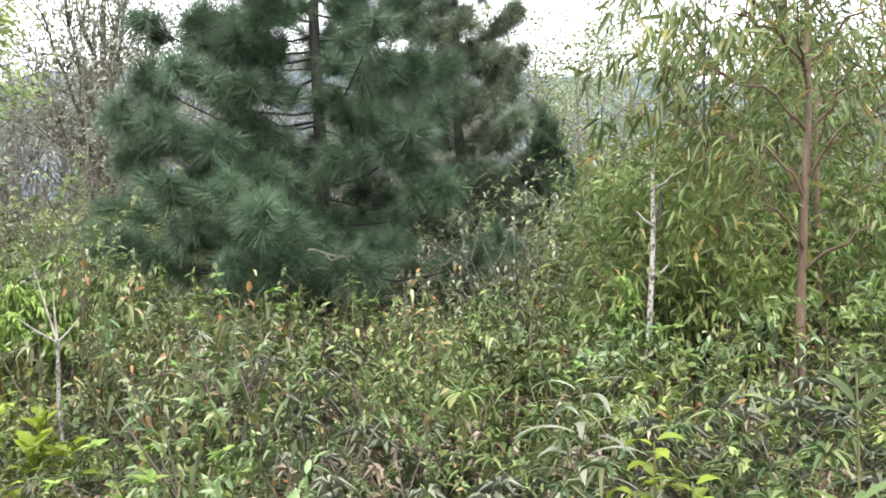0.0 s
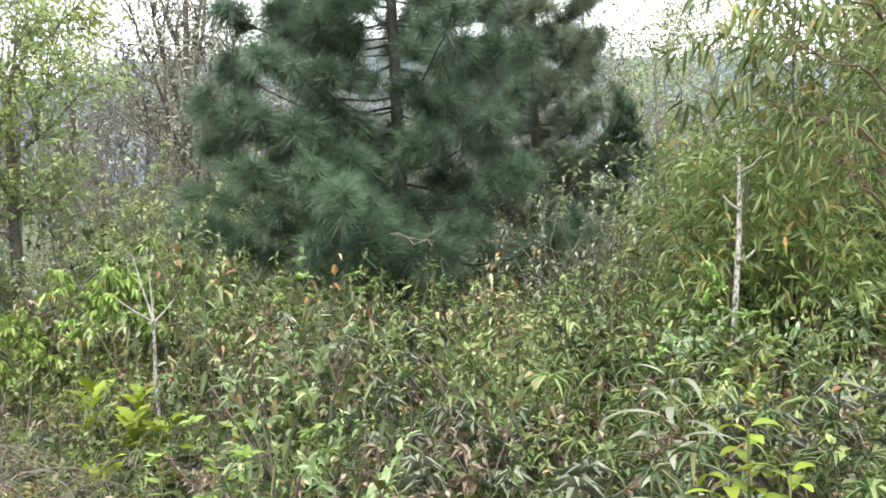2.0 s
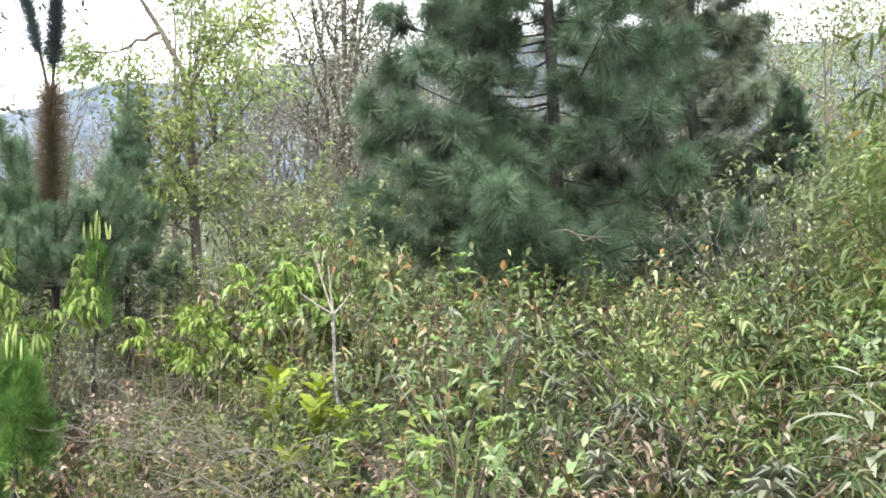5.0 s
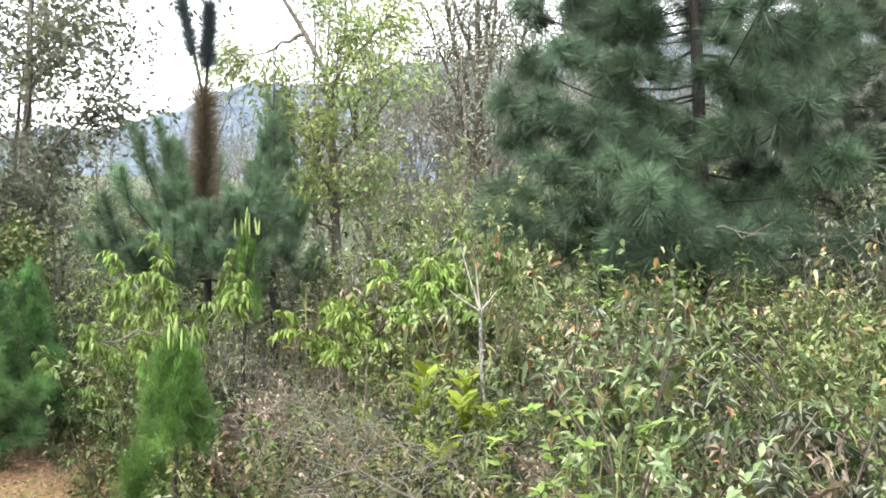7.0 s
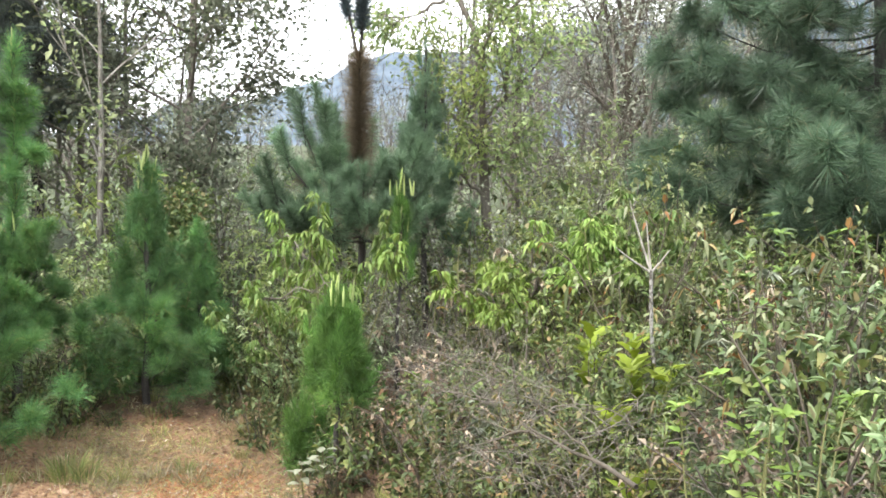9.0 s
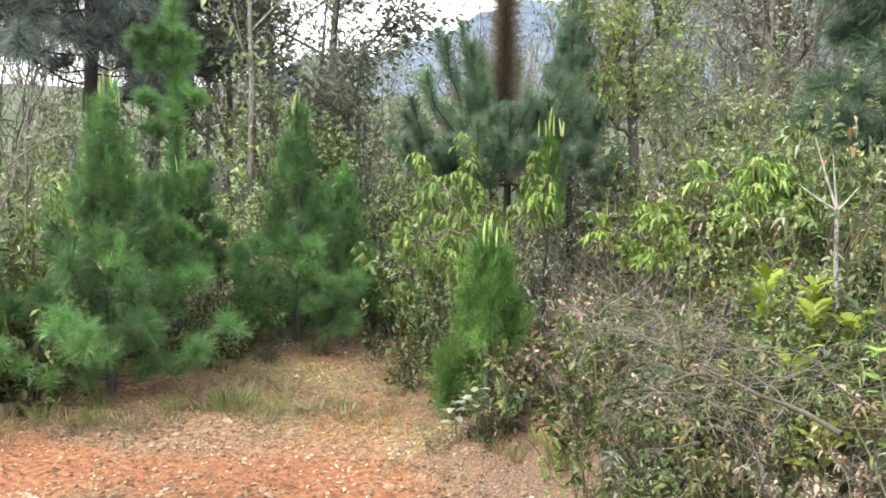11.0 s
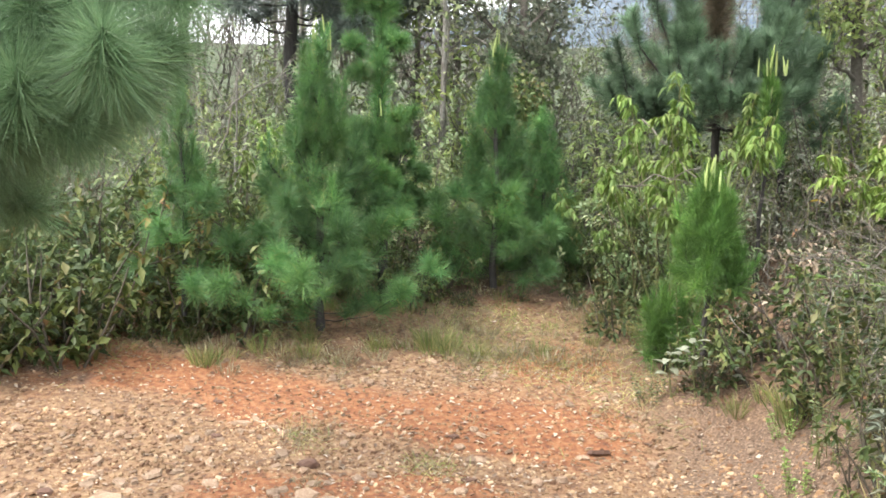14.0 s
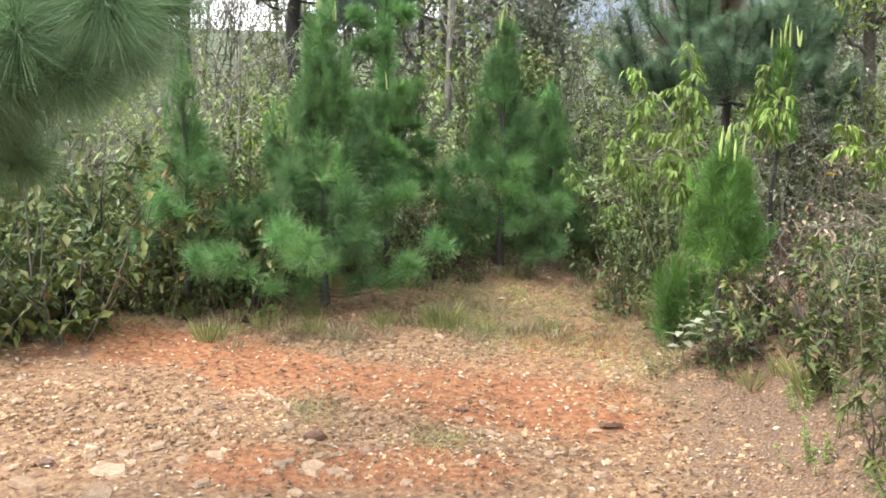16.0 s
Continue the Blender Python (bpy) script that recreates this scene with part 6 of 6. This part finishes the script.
def stony(x, y):
    """How thickly the clearing is strewn with broken stone."""
    a = np.exp(-(near_line(x, y, (-5.2, 0.5), (-4.1, 1.85)) / 0.40) ** 2) + 0.9 * np.exp(-(near_line(x, y, (-4.1, 1.85), (-3.0, 2.7)) / 0.35) ** 2)
    return np.maximum(a, 0.8 * np.exp(-(near_line(x, y, (-5.6, 2.2), (-4.5, 2.85)) / 0.28) ** 2) + 0.8 * np.exp(-(near_line(x, y, (-3.6, 3.2), (-2.6, 2.5)) / 0.38) ** 2)) + 0.09


def stones():
    rng = np.random.default_rng(6)
    shapes = []
    for k in range(12):
        me = mesh_of("stone", [chips(np.zeros((1, 3)), np.ones(1), rng)], M_STONE, False) if k % 3 else rock(rng, 1.0)
        if k % 3 == 0:
            me.materials.append(M_STONE)
        shapes.append(me)
    for k in range(300):
        x, y = clearing_spot(rng)
        while stony(np.array(x), np.array(y)) < rng.uniform(0.1, 1.0) or math.hypot(x, y) > 6.2:
            x, y = clearing_spot(rng)
        s = 0.010 + 0.026 * rng.random() ** 2.2
        ob = tagged(new("stone", shapes[k % 12]), "small tan stone lying on the bare earth", "stone", "stones on the clearing")
        ob.matrix_basis = pose(x, y, on_ground(x, y) + s * 0.1, rng.uniform(-12, 12), rng.uniform(-12, 12), rng.uniform(0, 360)) @ Matrix.Scale(s, 4)
    for x, y, s, sx, flat in ((-3.4, 2.79, 0.040, 1.5, 0.75), (-4.1, 1.62, 0.034, 1.2, 0.8), (-4.62, 1.42, 0.024, 1.1, 0.6), (-4.5, 0.62, 0.028, 1.0, 0.6), (-5.0, 1.6, 0.018, 1.2, 0.6), (-3.55, 2.1, 0.018, 1.4, 0.6), (-3.95, 2.35, 0.02, 1.3, 0.5)):
        if s < 0.035:
            me = rock(rng, 1.0, flat)
            me.materials.append(M_REDSTONE)
        else:
            me = mesh_of("stone", [chips(np.zeros((1, 3)), np.ones(1), np.random.default_rng(5))], M_REDSTONE, False)
        ob = tagged(new("stone", me), "dark red-brown stone lying on the bare earth", "stone", "dark stones on the clearing")
        ob.matrix_basis = pose(x, y, on_ground(x, y) + s * 0.3, 0, 0, rng.uniform(30, 60)) @ Matrix.Diagonal((s * sx, s, s, 1))
    slab = [mesh_of("stone", [chips(np.zeros((1, 3)), np.ones(1), np.random.default_rng(60 + k))], M_STONE, False) for k in range(5)]
    for k in range(46):
        x, y = rng.uniform(-4.7, -3.7), rng.uniform(0.3, 1.7)
        s = 0.03 + 0.045 * rng.random() ** 2
        ob = tagged(new("flat_stone", slab[k % 5]), "flat broken slab of tan rock bedded in the earth", "stone", "flat stones on the clearing")
        ob.matrix_basis = pose(x, y, on_ground(x, y) + 0.002, rng.uniform(-9, 9), rng.uniform(-9, 9), rng.uniform(0, 360)) @ Matrix.Diagonal((s * rng.uniform(1.0, 1.6), s, s * 0.5, 1))
    spots = np.array([clearing_spot(rng) for _ in range(46000)])
    spots = spots[stony(spots[:, 0], spots[:, 1]) > rng.uniform(0.0, 1.0, len(spots))]
    z = height(spots[:, 0], spots[:, 1]) + bumps(spots[:, 0], spots[:, 1])
    size = 0.004 + 0.016 * rng.random(len(spots)) ** 2.4
    size *= 1 + 0.15 * ((spots[:, 0] < -4.2) & (spots[:, 1] < 1.3))
    tagged(new("stone_chips", mesh_of("stone_chips", [chips(np.column_stack([spots, z]), size, rng)], M_CHIP, False)), "pale broken stone chips strewn over the earth", "stone chips", kind="stuff")
    spots = np.array([clearing_spot(rng) for _ in range(24000)])
    z = height(spots[:, 0], spots[:, 1]) + bumps(spots[:, 0], spots[:, 1])
    at = np.column_stack([spots, z])
    tet = vec(1, 0, -.3, -.5, .8, -.3, -.5, -.8, -.3, 0, 0, .7).reshape(-1, 3)
    n = 12000
    size = 0.003 + 0.011 * rng.random(n) ** 2.6
    turn = rng.uniform(0, 6.3, n)
    c, s = np.cos(turn)[:, None], np.sin(turn)[:, None]
    p = np.stack([tet[:, 0] * c - tet[:, 1] * s, tet[:, 0] * s + tet[:, 1] * c, np.broadcast_to(tet[:, 2], (n, 4))], -1) * (size[:, None, None] * rng.uniform(0.6, 1.4, (n, 4, 1))) + at[:n, None]
    f = (np.array([[0, 1, 3], [1, 2, 3], [2, 0, 3]])[None] + (np.arange(n) * 4)[:, None, None]).reshape(-1, 3)
    tagged(new("gravel", mesh_of("gravel", [(p.reshape(-1, 3), f)], M_CHIP, False)), "fine tan gravel strewn over the red earth", "gravel", kind="stuff")
    m = 12000
    way = np.column_stack([rng.normal(0, 1, (m, 2)), rng.normal(0, 0.2, m)])
    L = 0.008 + 0.035 * rng.random(m) ** 2
    tagged(new("leaf_litter", foliage("leaf_litter", leaves(at[n:] + vec(0, 0, 0.006), way, L, L * 0.45, rng, 0.05, False, 0.85), M_LITTER)), "dry fallen leaves and needles on the clearing", "leaf litter", kind="stuff")


stones()


def grass_tuft(rng, blades, tall, spread, material=M_GRASS, width=0.004):
    a = rng.uniform(0, 2 * np.pi, blades)
    rad = spread * np.sqrt(rng.random(blades)) * 0.4
    at = np.column_stack([rad * np.cos(a), rad * np.sin(a), np.zeros(blades)])
    way = np.column_stack([np.cos(a) * rng.uniform(0.05, 0.7, blades), np.sin(a) * rng.uniform(0.05, 0.7, blades), np.ones(blades)])
    return foliage("blades", needles(at, way, tall * rng.uniform(0.5, 1.1, blades), width, rng, 0.3), material)


def grass():
    rng = np.random.default_rng(15)
    shapes = [grass_tuft(rng, 70, 0.22, 0.14) for _ in range(3)] + [grass_tuft(rng, 40, 0.10, 0.16, M_STRAW if k else M_GRASS) for k in range(3)] + [grass_tuft(rng, 46, 0.42, 0.16, M_GRASS, 0.008) for _ in range(2)]
    spots = [(-5.75, 1.95, 5, 1.6), (-5.6, 2.15, 0, 1.0), (-5.5, 2.25, 5, 1.5), (-5.35, 2.35, 2, 0.9), (-5.2, 2.45, 4, 1.6), (-5.2, 2.75, 0, 1.0), (-5.15, 2.95, 5, 1.5), (-5.1, 3.1, 1, 1.0), (-4.75, 3.2, 2, 0.8), (-4.6, 3.35, 4, 1.5), (-4.4, 3.45, 5, 1.4), (-4.98, 3.02, 0, 1.4), (-4.9, 3.1, 1, 1.2), (-2.74, 3.3, 0, 1.3), (-2.8, 3.4, 1, 1.2), (-3.08, 3.39, 2, 0.8), (-3.0, 3.5, 1, 0.7), (-1.86, 2.32, 7, 1.0), (-1.75, 2.28, 6, 1.0), (-1.62, 2.2, 7, 1.0), (-1.95, 2.45, 6, 0.8), (-1.5, 2.12, 6, 0.9)]
    for rr, a, x, y in ring(0.5, 1.9, 0.22, -84, 34, rng):
        if bank_share(rr, a) > 0.15:
            spots.append((x, y, int(rng.integers(6)), rng.uniform(0.6, 1.0)))
    while len(spots) < 230:
        r, a = rng.uniform(5.2, 6.9), rng.uniform(42, 72)
        spots.append((MID[0] - r * math.sin(math.radians(a)), MID[1] + r * math.cos(math.radians(a)), int(rng.integers(6)) if rng.random() < 0.5 else int(rng.integers(3, 6)), rng.uniform(0.6, 1.2)))
    while len(spots) < 250:
        x, y = clearing_spot(rng)
        spots.append((x, y, int(rng.integers(3, 6)), rng.uniform(0.4, 0.9)))
    at, way = [], []
    for cx, cy, rx, ry, n in ((-4.75, 3.25, 0.55, 0.3, 2600), (-5.6, 2.35, 0.5, 0.25, 1300), (-6.1, 1.5, 0.3, 0.5, 1000), (-4.35, 1.75, 0.16, 0.12, 320), (-3.75, 2.05, 0.14, 0.1, 300), (-3.55, 3.35, 0.3, 0.3, 800), (-4.2, 3.6, 0.4, 0.3, 1400), (-5.3, 3.5, 0.6, 0.35, 1600), (-4.7, 4.1, 0.5, 0.3, 1200), (-5.1, 3.7, 0.5, 0.25, 900)):
        q = rng.normal(0, 0.6, (n, 2)) * (rx, ry) + (cx, cy)
        at.append(np.column_stack([q, height(q[:, 0], q[:, 1]) + bumps(q[:, 0], q[:, 1]) - 0.004]))
        way.append(np.column_stack([rng.normal(0, 0.8, (n, 2)), rng.uniform(0.25, 1.0, n)]))
    at, way = np.concatenate(at), np.concatenate(way)
    green = rng.random(len(at)) < 0.45
    for some, material, label in ((green, M_GRASS, "sparse green grass creeping over the earth"), (~green, M_STRAW, "sparse half-dry grass creeping over the earth")):
        tagged(new("sparse_grass", foliage("sparse_grass", needles(at[some], way[some], rng.uniform(0.03, 0.13, int(some.sum())), 0.0028, rng, 0.25), material)), label, "grass", kind="stuff")
    for x, y, k, s in spots:
        root = thing("grass_tuft", "tuft of thin half-dry grass on the earth", "grass", "grass tufts")
        part("blade_clump", shapes[k], None, root, kind="stuff")
        root.matrix_basis = pose(x, y, on_ground(x, y) - 0.01, 0, 0, rng.uniform(0, 360)) @ Matrix.Scale(s, 4)


grass()
